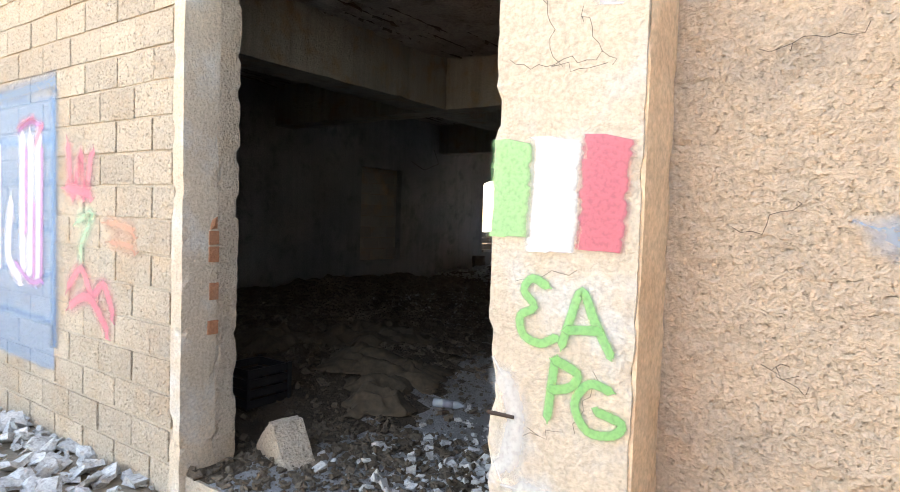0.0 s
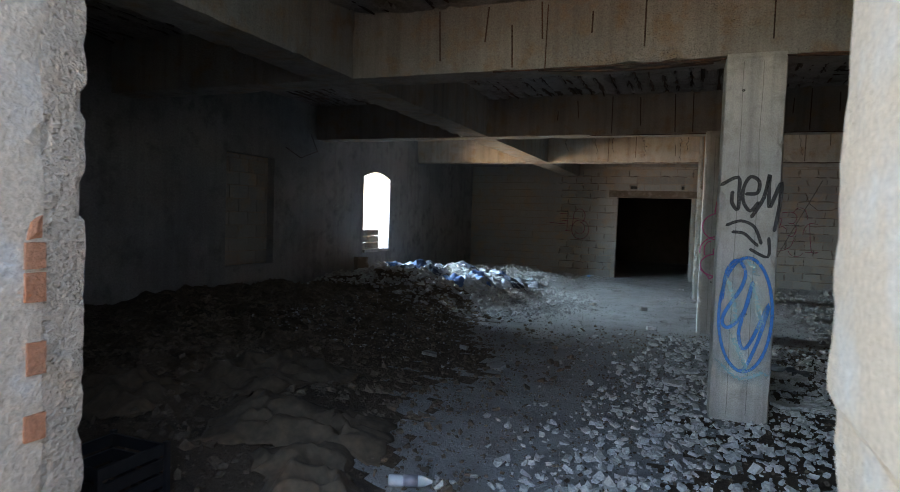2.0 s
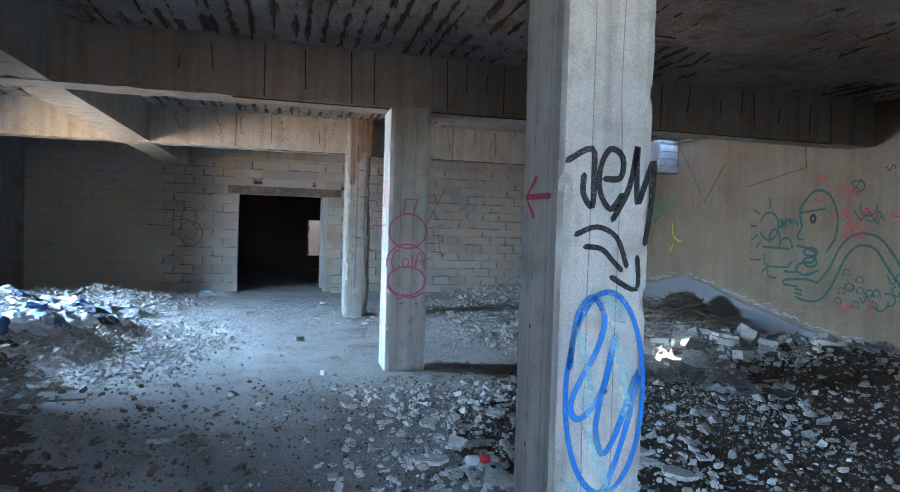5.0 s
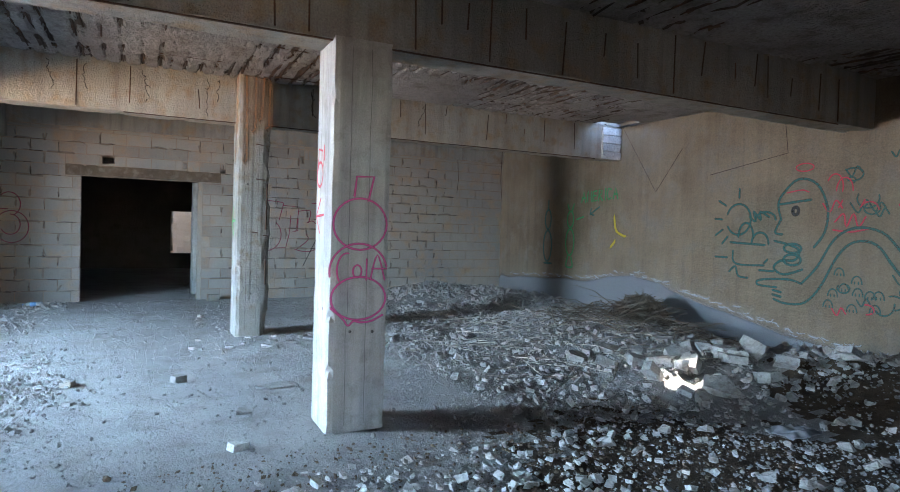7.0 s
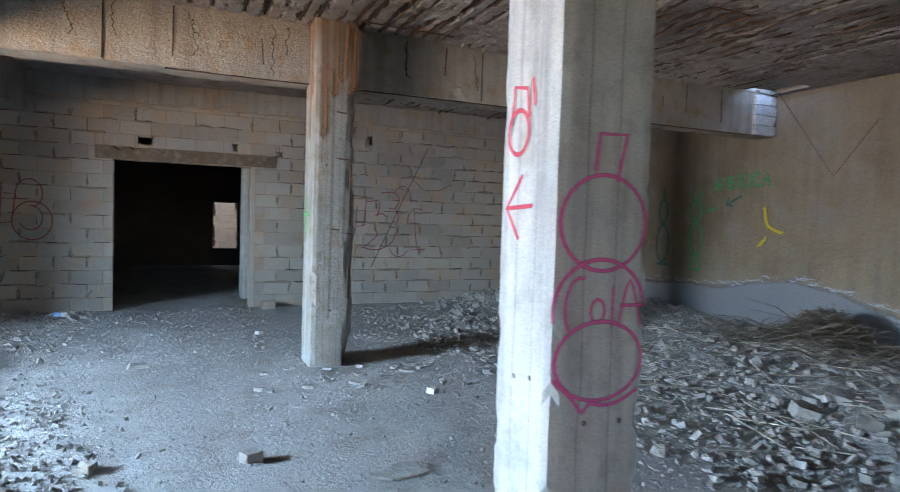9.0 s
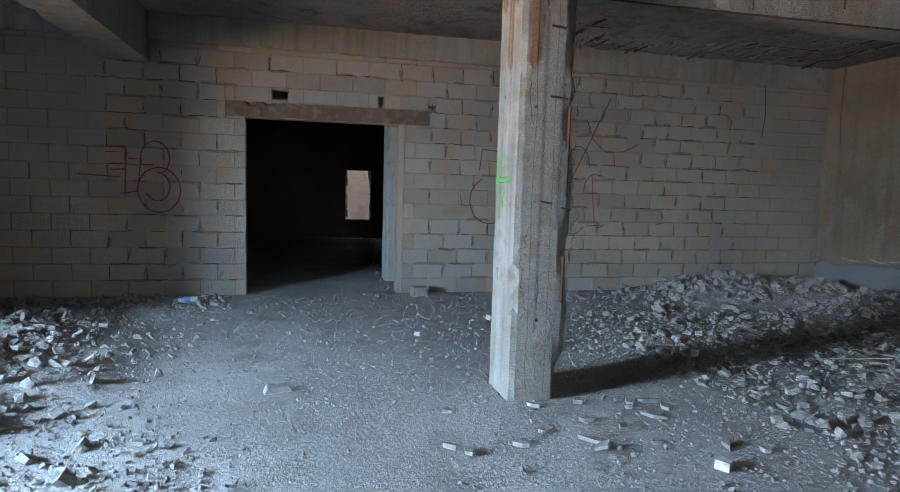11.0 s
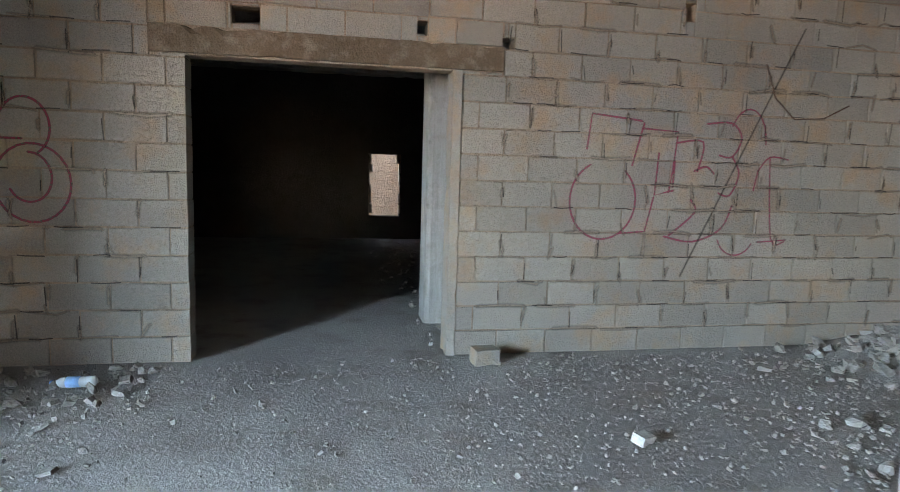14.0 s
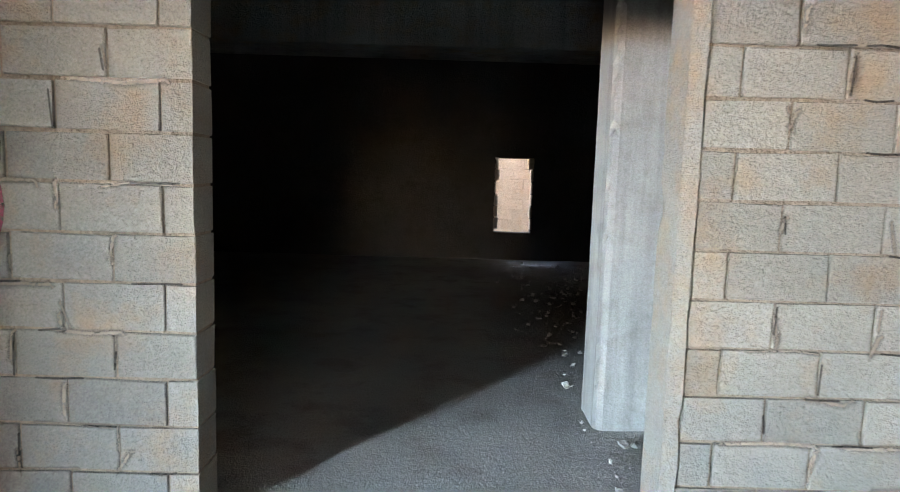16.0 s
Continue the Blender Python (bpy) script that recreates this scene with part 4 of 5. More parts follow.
spray(wall_south, FO2, [[(-5.34, 2.0), (-5.33, 1.0)], [(-5.2, 1.98), (-5.2, 1.02)], [(-5.06, 2.0), (-5.07, 0.98)], [(-5.55, 1.5), (-5.6, 1.1), (-5.4, 0.95)], [(-5.8, 1.95), (-5.8, 1.0)]], 0.2, WASH_WHITE, "whitish sprayed letters")
spray(wall_south, ("y", 1.940), [[(-5.4, 2.05), (-5.2, 2.1), (-5.0, 2.06)], [(-5.27, 1.9), (-5.27, 1.3)], [(-5.13, 1.5), (-5.13, 0.98)], [(-5.0, 1.9), (-5.0, 1.0)], [(-5.45, 1.05), (-5.2, 0.93), (-5.0, 0.95)]], 0.1, WASH_VIOLET, "violet sprayed letter edges")
spray(wall_south, ("y", 1.940), [[(-5.4, 2.08), (-5.15, 2.12)], [(-5.1, 1.95), (-5.02, 2.05)]], 0.12, WASH_RED, "washed-out red sprayed letter tops")
spray(wall_south, FO, [[(-4.6, 1.9), (-4.52, 1.55), (-4.42, 1.85), (-4.36, 1.55), (-4.28, 1.82)], [(-4.62, 1.62), (-4.3, 1.58)], [(-4.58, 0.95), (-4.4, 1.08), (-4.25, 0.92), (-4.1, 1.0), (-3.98, 0.84)], [(-4.55, 0.82), (-4.3, 0.9), (-4.05, 0.72)]], 0.17, WASH_RED, "washed-out red sprayed letters")
spray(wall_south, FO, [[(-4.45, 1.4), (-4.25, 1.45), (-4.4, 1.25), (-4.4, 1.1)]], 0.16, paint("washed_green_spray", (0.35, 0.62, 0.4), 0.5, 0.0), "washed-out green sprayed letter")
spray(wall_south, FO, [[(-4.05, 1.4), (-3.85, 1.38), (-3.75, 1.36)], [(-4.0, 1.28), (-3.75, 1.26)]], 0.17, paint("washed_orange_spray", (0.7, 0.33, 0.22), 0.5, 0.0), "washed-out orange smear")
spray(wall_south, ("y", 2.006), [[(-0.02, 1.5), (0.1, 1.44), (0.3, 1.4)]], 0.16, paint("faint_blue_spray", (0.3, 0.42, 0.55), 0.5, 0.0), "faint blue spray smear")
# block wall
FN = ("y", YB - 0.007)
S2 = dict(origin=(-0.53, 1.27), scale=(0.00297, 0.0030))
spray(wall_north, FN, [arc(96, -2, 96, 105, 115, 410, 30), [(42, 135), (52, 228), (196, 215), (205, 210), (176, 95)], [(202, 195), (308, 190), (296, 60), (290, 25)], [(254, 130), (248, 15), (304, 30)], [(304, 110), (302, 40)], [(246, 10), (225, -85), (150, -90)]], 0.022, MAROON, "maroon sprayed tag", curved=False, **S2)
spray(wall_north, FN, [[(305, 160), (386, 165), (375, 85)], [(395, 215), (470, 220), (505, 180), (480, 128), (440, 130)], [(365, 85), (400, 98), (425, 80)], [(480, 128), (505, 80), (480, 20), (445, 25)], [(360, 5), (375, -30), (300, -95)], [(285, -98), (375, -112), (460, -75), (490, -10)]], 0.022, MAROON, "maroon sprayed tag", **S2)
spray(wall_north, FN, [arc(525, 165, 58, 95, 0, 150, 16), [(555, 35), (565, 90)], [(565, 90), (600, 130), (660, 125)], [(600, 130), (625, -100), (670, -110)], [(580, -112), (675, -105)], arc(510, -85, 60, 65, 200, 330, 14)], 0.018, MAROON, "maroon sprayed tag", **S2)
spray(wall_north, FN, [[(-5.3, 1.47), (-4.95, 1.45), (-4.85, 1.45)], [(-5.0, 1.74), (-4.78, 1.74), (-4.8, 1.25)], [(-4.95, 1.53), (-4.8, 1.54)], [(-4.75, 1.67), (-4.62, 1.67), (-4.66, 1.28), (-4.85, 1.25)]], 0.022, MAROON, "maroon sprayed tag", curved=False)
spray(wall_north, FN, [arc(-4.46, 1.68, 0.16, 0.2, -60, 200, 18), arc(-4.42, 1.3, 0.24, 0.27, 0, 360, 26), arc(-4.44, 1.34, 0.14, 0.17, -150, 90, 14), [(-4.62, 1.6), (-4.48, 1.6)]], 0.022, MAROON, "maroon sprayed tag")
# mortar smears and raked joints on the block wall
q = np.random.default_rng(77)
MORTAR_SMEAR = paint("mortar_smear", (0.40, 0.31, 0.24), 0.6, 0.0)
smears, gaps = [], []
for k in range(1, 15):
    at = XL - 0.41 + (0.05 + (k % 2) * 0.205) % 0.41
    while at < 3.4:
        at += 0.41
        z = 0.2 * k
        if at < -5.0 or DOOR_L - 0.3 < at < DOOR_R + 0.4 and z < 2.7:
            continue
        for _ in range(int(q.integers(0, 3))):  # mortar wiped over the upright joint
            s0 = q.uniform(-0.02, 0.1)
            smears.append([(at + q.normal(0, 0.012), z + s0), (at + q.normal(0, 0.014), z + s0 + q.uniform(0.05, 0.12))])
        if q.random() < 0.45:  # and along the bed
            smears.append([(at + q.uniform(-0.2, 0), z + q.normal(0, 0.008)), (at + q.uniform(0.0, 0.12), z + q.normal(0, 0.012)), (at + q.uniform(0.13, 0.25), z + q.normal(0, 0.008))])
        if q.random() < 0.5:
            gaps.append([(at + q.normal(0, 0.004), z + q.uniform(0, 0.08)), (at + q.normal(0, 0.006), z + q.uniform(0.1, 0.19))])
        if q.random() < 0.6:
            g = at + q.uniform(-0.2, 0.15)
            gaps.append([(g, z + 0.002), (g + q.uniform(0.04, 0.09), z + q.normal(0, 0.004)), (g + q.uniform(0.1, 0.2), z + q.normal(0.002, 0.004))])
spray(wall_north, ("y", YB - 0.0055), smears[::2], 0.055, MORTAR_SMEAR, "pinkish mortar smears", name="mortar_smear", curved=False)
spray(wall_north, ("y", YB - 0.0057), smears[1::2], 0.03, MORTAR_SMEAR, "pinkish mortar smears", name="mortar_smear", curved=False)
spray(wall_north, ("y", YB - 0.006), gaps, 0.011, CRACK, "dark gaps in the joints", name="open_joint", curved=False)
# graffiti wall: tide mark, figures and letters
FE = ("x", XR - 0.005)
spray(wall_east, FE, [[(18.5, 0.0), (16.8, 0.1), (15.4, 0.16), (14.2, 0.35), (13.2, 0.16), (12.7, 0.05), (11.0, -0.24), (9.5, -0.35)]], 1.0, DAMP, "grey damp patch", name="damp_stain")
tide = ((18.4, 0.5), (16.8, 0.6), (15.4, 0.66), (14.2, 0.85), (13.2, 0.66), (12.7, 0.55), (11.0, 0.26), (9.5, 0.15))
q = np.random.default_rng(41)
blooms = []
for (ya, za), (yb, zb) in zip(tide, tide[1:]):
    n = int(abs(yb - ya) / 0.07)
    for i in range(n):
        if q.random() < 0.75:
            u = (i + q.random()) / n
            y, z = ya + (yb - ya) * u, za + (zb - za) * u + q.normal(0, 0.02)
            blooms.append([(y, z), (y - q.uniform(0.02, 0.06), z + q.normal(-0.004, 0.008)), (y - q.uniform(0.08, 0.12), z + q.normal(-0.008, 0.012))])
for k, w in enumerate((0.025, 0.045, 0.07)):
    spray(wall_east, ("x", XR - 0.009), blooms[k::3], w, SALT, "white salt bloom along the damp line", name="salt_stain")
FE = ("x", XR - 0.013)
spray(wall_east, FE, [[(11.42, 1.75), (11.47, 1.95), (11.4, 2.1), (11.2, 2.27), (10.95, 2.2), (10.8, 1.9), (10.82, 1.6), (10.95, 1.4)], [(11.42, 1.75), (11.5, 1.58), (11.4, 1.55)], [(11.45, 1.95), (11.2, 1.98), (11.02, 2.0)], [(11.5, 1.46), (11.3, 1.42), (11.15, 1.35), (11.2, 1.22), (11.4, 1.2), (11.5, 1.1), (11.35, 1.02), (11.1, 1.1)], arc(11.24, 1.37, 0.12, 0.06), arc(11.24, 1.22, 0.12, 0.07)], 0.045, TEAL, "dark green sprayed giant head")
spray(wall_east, FE, [arc(11.22, 1.86, 0.04, 0.05)], 0.05, BLACK, "sprayed eye")
spray(wall_east, FE, [[(11.1, 0.92), (11.3, 0.96), (11.7, 0.92), (11.72, 0.85), (11.45, 0.84)], [(11.5, 0.8), (11.38, 0.78)], [(11.5, 0.74), (11.38, 0.72)], [(11.48, 0.68), (11.3, 0.64), (11.05, 0.68), (10.85, 0.9), (10.65, 1.3), (10.45, 1.48), (10.2, 1.45), (10.0, 1.2), (9.75, 0.95), (9.3, 0.85)], [(11.1, 0.92), (10.9, 1.15), (10.7, 1.5), (10.45, 1.65), (10.15, 1.6), (9.95, 1.4), (9.7, 1.1), (9.3, 1.0)]], 0.042, TEAL, "dark green sprayed pointing hand and long arm")
spray(wall_east, FE, [arc(12.08, 1.75, 0.2, 0.22, 20, 330, 20), [(12.36, 1.75), (12.48, 1.76)], [(12.3, 1.95), (12.42, 2.02)], [(12.08, 2.06), (12.08, 2.18)], [(12.34, 1.6), (12.46, 1.52)], [(12.25, 1.5), (12.34, 1.4)], [(12.2, 1.42), (11.65, 1.4)], arc(11.95, 1.5, 0.12, 0.2, 0, 180, 10), arc(11.72, 1.42, 0.13, 0.15, 0, 180, 10), arc(11.65, 1.75, 0.15, 0.1, 0, 180, 10)], 0.042, TEAL, "dark green sprayed sun and clouds")
spray(wall_east, FE, [[(11.9, 1.78), (11.8, 1.72), (11.84, 1.86), (11.72, 1.74), (11.74, 1.86), (11.6, 1.78)], [(12.45, 1.2), (12.25, 1.2)], [(12.15, 1.3), (12.1, 1.12), (11.65, 1.12)], [(12.2, 1.0), (12.1, 1.08), (12.05, 0.95), (11.9, 0.93)], [(11.65, 1.15), (11.6, 1.2)], [(11.72, 1.05), (11.5, 1.05)]], 0.04, TEAL, "dark green sprayed scribble")
spray(wall_east, FE, [arc(11.12, 2.42, 0.12, 0.05), arc(10.72, 2.15, 0.1, 0.16, 30, 200, 12), arc(10.6, 2.1, 0.1, 0.16, 0, 180, 12), [(11.35, 2.1), (11.15, 2.13), (11.05, 2.1)]], 0.022, RED, "red sprayed halo and wing")
spray(wall_east, FE, [[(10.7, 1.72), (10.6, 1.82), (10.56, 1.66), (10.48, 1.82), (10.42, 1.66), (10.34, 1.78)], [(10.72, 1.62), (10.5, 1.6), (10.3, 1.64)], [(10.66, 1.9), (10.62, 1.98)], [(10.4, 1.9), (10.36, 1.98)]], 0.028, RED, "red sprayed burst")
r = np.random.default_rng(12)
for k in range(70):
    y, z = r.uniform(8.6, 10.75), r.uniform(0.55, 2.5)
    if abs(z - 1.35) < 0.3 and y > 9.9:
        continue
    w = r.uniform(0.05, 0.13)
    pick = r.random()
    a = r.uniform(0, 180)
    mark = arc(y, z, w, w * r.uniform(0.6, 1.2), a, a + r.uniform(140, 330), 10) if pick < 0.6 else [(y - w, z), (y - w / 3, z + w * 0.8), (y + w / 4, z - w * 0.4), (y + w, z + w * 0.5)]
    spray(wall_east, FE, [mark], 0.026, TEAL if r.random() < 0.85 else RED, "small sprayed doodle")
for k in range(10):
    y, z = r.uniform(10.1, 10.75), r.uniform(0.55, 1.1)
    spray(wall_east, FE, [arc(y, z, 0.06, 0.09, 0, 180, 10), [(y - 0.02, z + 0.02), (y - 0.02, z)], [(y + 0.025, z + 0.02), (y + 0.025, z)]], 0.022, TEAL, "small sprayed face doodle", curved=False)
spray(wall_east, FE, [arc(15.95, 1.3, 0.13, 0.26), arc(15.95, 1.75, 0.1, 0.16), [(16.05, 2.05), (16.0, 1.95)], [(15.85, 2.05), (15.9, 1.93)], [(16.0, 1.02), (16.05, 0.82), (15.85, 0.82), (15.9, 1.0)], [(15.75, 1.75), (15.55, 1.8)]], 0.05, WALL_GREEN, "green sprayed little figure")
spray(wall_east, FE, [arc(16.7, 1.2, 0.14, 0.32), arc(16.7, 1.75, 0.1, 0.2), [(16.7, 1.95), (16.7, 2.15)], [(16.8, 0.84), (16.55, 0.84)]], 0.05, TEAL, "dark green sprayed little figure")
spray(wall_east, FE, [[(15.35, 1.85), (15.1, 1.98)], [(15.33, 1.95), (15.36, 1.85), (15.25, 1.83)]], 0.042, TEAL, "dark green sprayed arrow", curved=False)
spray(wall_east, FE, [[(14.68, 1.8), (14.62, 1.55), (14.4, 1.45)], [(14.75, 1.25), (14.65, 1.35)]], 0.10, YELLOW, "yellow spray smear")
LETTERS = ([(0, 0), (0.35, 1), (0.7, 0)], [(0.15, 0.4), (0.6, 0.4)]), ([(0, 0), (0.1, 1), (0.4, 0.4), (0.7, 1), (0.8, 0)],), ([(0.6, 0.95), (0, 0.9), (0.05, 0), (0.6, 0.05)], [(0, 0.5), (0.5, 0.5)]), ([(0, 0), (0.05, 1), (0.5, 0.9), (0.45, 0.55), (0.05, 0.5), (0.6, 0)],), ([(0.1, 0), (0.15, 1)],), ([(0.6, 0.9), (0.2, 1), (0, 0.5), (0.2, 0), (0.6, 0.1)],), ([(0, 0), (0.35, 1), (0.7, 0)], [(0.15, 0.4), (0.6, 0.4)])
at = 15.62
for glyph in LETTERS:
    spray(wall_east, FE, [[(at - 0.17 * u, 2.08 + 0.2 * v + 0.05 * (15.62 - at)) for u, v in line] for line in glyph], 0.045, WALL_GREEN, "green sprayed capital letter", curved=False)
    at -= 0.065 if glyph is LETTERS[4] else 0.165

# ---- window, lintel and doorway trim ----
bm = bmesh.new()
top, spring, mid = WIN_Z1 + 0.003, WIN_Z1 - 0.13, (WIN_A + WIN_B) / 2
n = 10
prof = [(WIN_A + (WIN_B - WIN_A) * i / n, spring + 0.12 * math.sin(math.pi * i / n)) for i in range(n + 1)]
for i in range(n):
    (a, za), (b, zb) = prof[i], prof[i + 1]
    f = [bm.verts.new((x, y, z)) for x in (XL - 0.358, XL - 0.002) for y, z in ((a, za), (b, zb), (b, top), (a, top))]
    for q in ((3, 2, 1, 0), (4, 5, 6, 7), (0, 1, 5, 4)):
        bm.faces.new([f[k] for k in q])
part("window_arch", bm, GREY_PLASTER, wall_west, "shallow plastered window arch")
block_wall(wall_west, "y", WIN_A + 0.02, WIN_B - 0.22, WIN_Z0, 1.2, XL - 0.3, XL - 0.12, [], BLOCK, (0, 99), course=0.14, long=0.3)
bm = bmesh.new()
rough_box(bm, (XL - 0.36, WIN_A + 0.003, WIN_Z0 - 0.05), (XL + 0.05, WIN_B - 0.003, WIN_Z0 + 0.012), 0.08, 0.004, 0.012, 2.2)
part("window_sill", bm, CONCRETE, wall_west, "worn concrete window sill")
bm = bmesh.new()
box(bm, XL - 0.34, XL - 0.135, BLIND_A, BLIND_B, 0.68, 2.36)
part("infill_bed", bm, MORTAR, wall_west, "mortar of the walled-up window")
block_wall(wall_west, "y", BLIND_A + 0.005, BLIND_B - 0.005, 0.685, 2.35, XL - 0.3, XL - 0.12, [], BLOCK, (0, 99))

bm = bmesh.new()
rough_box(bm, (-3.66, YB - 0.022, 2.232), (-1.12, YB + 0.2, 2.415), 0.07, 0.004, 0.02, 8.0)
setting("lintel", bm, LINTEL, "brown concrete lintel over the inner doorway", "lintel")
bm = bmesh.new()
rough_box(bm, (DOOR_R - 0.012, YB - 0.014, 0.0), (DOOR_R + 0.06, YB + 0.214, 2.228), 0.07, 0.004, 0.012, 4.0)
setting("door_jamb", bm, BLOCK, "plastered jamb of the inner doorway", "jamb")
bm = bmesh.new()
rough_box(bm, (XL, YB - 0.05, 3.06), (XR, YB + 0.005, ZC + 0.02), 0.15, 0.006, 0.02, 4.4)
setting("tie_beam", bm, BEAM, "concrete tie beam along the top of the block wall", "beam")
block_wall(wall_north, "x", XL, XR, 0.0, 3.06, YB, YB + 0.2, [(DOOR_L, DOOR_R + 0.06, -1, 2.23), (-3.66, -1.12, 2.23, 2.415), *SLOTS], BLOCK, (-5.1, 2.2), joint=0.014, shift=0.05)
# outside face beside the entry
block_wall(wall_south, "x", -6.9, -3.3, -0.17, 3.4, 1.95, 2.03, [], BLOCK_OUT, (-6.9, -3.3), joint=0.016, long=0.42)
bm = bmesh.new()
rough_box(bm, (-3.3, 1.935, -0.2), (-3.197, 2.16, 3.45), 0.05, 0.006, 0.012, 6.0)
part("corner_plaster", bm, PILLAR_PLASTER, wall_south, "plaster strip on the door corner")
bm = bmesh.new()
rough_box(bm, (-3.24, 2.15, -0.2), (-3.2, 2.3, 3.45), 0.04, 0.008, 0.03, 6.6)
part("jamb_blockwork", bm, BLOCK_OUT, wall_south, "rough block edge of the doorway")
for k, (z0, z1) in enumerate(((1.3, 1.38), (1.385, 1.47), (1.2, 1.29), (0.98, 1.08), (0.78, 0.86))):
    bm = bmesh.new()
    rough_box(bm, (-3.21, 2.10 + 0.006 * (k % 2), z0), (-3.189, 2.165, z1), 0.03, 0.003, 0.008, 9.0 + k)
    part("brick", bm, BRICK, wall_south, "bared red hollow brick")
# stucco beside the pillar, outside
nx, nz, step = 126, 226, 0.016
verts, faces = [], []
for k in range(nz + 1):
    for i in range(nx + 1):
        x, z = -0.6 + i * step, -0.2 + k * step
        p = Vector((x, 0, z))
        course = abs(((z + 0.05) / 0.2) % 1 - 0.5) * 2
        h = 0.005 * noise.noise(p * 3) + 0.007 * noise.noise(p * 15) + 0.0055 * noise.noise(p * 36) - 0.005 * max(0.0, course - 0.9) * 10 * max(0, noise.noise(p * 1.9 + Vector((0, 4, 0))) + 0.2)
        verts.append((x, 2.034 - h, z))
for k in range(nz):
    for i in range(nx):
        q = k * (nx + 1) + i
        faces.append((q, q + 1, q + nx + 2, q + nx + 1))
me = bpy.data.meshes.new("stucco")
me.from_pydata(verts, [], faces)
me.materials.append(STUCCO)
ob = tagged(new("stucco", me), "rough tan stucco over blockwork")
ob.parent = wall_south
# plaster return; the orange light on it is put into its colour
bm = bmesh.new()
rough_box(bm, (-0.607, 1.79, -0.2), (-0.592, 2.035, 3.45), 0.05, 0.003, 0.01, 3.3)
part("corner_plaster", bm, PLASTER_EDGE_LIT, pillar, "smooth ochre plaster return coloured as if lit orange")
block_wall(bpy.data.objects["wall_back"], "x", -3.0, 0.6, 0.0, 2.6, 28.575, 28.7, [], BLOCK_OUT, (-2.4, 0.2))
# broken rim of the far hole: lighter tan blocks right, darker grey ones left
r = np.random.default_rng(31)
for k in range(12):
    side = k % 2
    z = HOLE_Z0 + 0.06 + (k // 2) * 0.21
    w = r.uniform(0.01, 0.07)
    bm = bmesh.new()
    rough_box(bm, (HOLE_A - 0.02 if side == 0 else HOLE_B - w, ROOM2 - 0.01, z), (HOLE_A + w if side == 0 else HOLE_B + 0.02, ROOM2 + 0.2, z + 0.19), 0.06, 0.004, 0.02, 70.0 + k)
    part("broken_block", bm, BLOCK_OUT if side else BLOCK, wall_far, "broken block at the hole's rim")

# ---- loose things ----
def cloth(x, y, w, h, turn, material, label, seed, lift=0.025, fold=0.06):
    """A crumpled cloth or sheet lying over the rubble."""
    n = 26
    c, s = math.cos(turn), math.sin(turn)
    verts, faces = [], []
    for j in range(n + 1):
        for i in range(n + 1):
            u, v = (i / n - 0.5) * w, (j / n - 0.5) * h
            p = Vector((u * 8, v * 8, seed * 3.7))
            u += 0.07 * noise.noise(p) + 0.05 * noise.noise(p * 0.4)
            v += 0.07 * noise.noise(p + Vector((7, 0, 0)))
            px, py = x + c * u - s * v, y + s * u + c * v
            ridge = 1 - abs(noise.noise(p * 0.8 + Vector((0, 3, 0)))) * 2.0
            edge = min(1, 4 * min(i, n - i, j, n - j) / n + 0.1)
            verts.append((px, py, floor_height(px, py) + 0.012 + lift * edge + fold * edge * max(0, ridge) + 0.02 * noise.noise(p * 2.2)))
    for j in range(n):
        for i in range(n):
            q = j * (n + 1) + i
            faces.append((q, q + 1, q + n + 2, q + n + 1))
    me = bpy.data.meshes.new("cloth")
    me.from_pydata(verts, [], faces)
    me.materials.append(material)
    for q in me.polygons:
        q.use_smooth = True
    ob = new("cloth", me)
    mod = ob.modifiers.new("thickness", "SOLIDIFY")
    mod.thickness = 0.004
    return tagged(ob, label, "cloth", "rags on the rubble")


WHITE_CLOTH = plain("white_rag", (0.33, 0.34, 0.36), 0.85)
GREY_CLOTH = plain("grey_rag", (0.17, 0.175, 0.185), 0.9)
BLUE_CLOTH = plain("blue_rag", (0.06, 0.12, 0.26), 0.85)
DARK_CLOTH = plain("dark_rag", (0.025, 0.03, 0.045), 0.9)
SAND_CLOTH = plain("sandy_sack", (0.10, 0.072, 0.045), 0.95)
r = np.random.default_rng(44)
kinds = ((WHITE_CLOTH, "crumpled white rag on the rubble heap"), (BLUE_CLOTH, "crumpled blue rag on the rubble heap"), (DARK_CLOTH, "dark crumpled rag on the rubble heap"), (WHITE_CLOTH, "crumpled white rag on the rubble heap"), (GREY_CLOTH, "grey dusty rag on the rubble heap"))
for k in range(40):
    m, label = kinds[k % 5]
    cloth(r.uniform(-7.0, -4.6), r.uniform(11.3, 14.6), r.uniform(0.22, 0.6), r.uniform(0.2, 0.45), r.uniform(0, 6), m, label, k + 1)
for k, (x, y, w, h) in enumerate(((-3.6, 4.1, 1.1, 0.7), (-4.4, 4.9, 1.2, 0.9), (-3.2, 3.6, 0.7, 0.5), (-5.0, 3.9, 0.9, 0.8))):
    cloth(x, y, w, h, 0.4 + k, SAND_CLOTH, "sand-coloured sack sheet half buried in rubble", 60 + k, 0.03, 0.08)
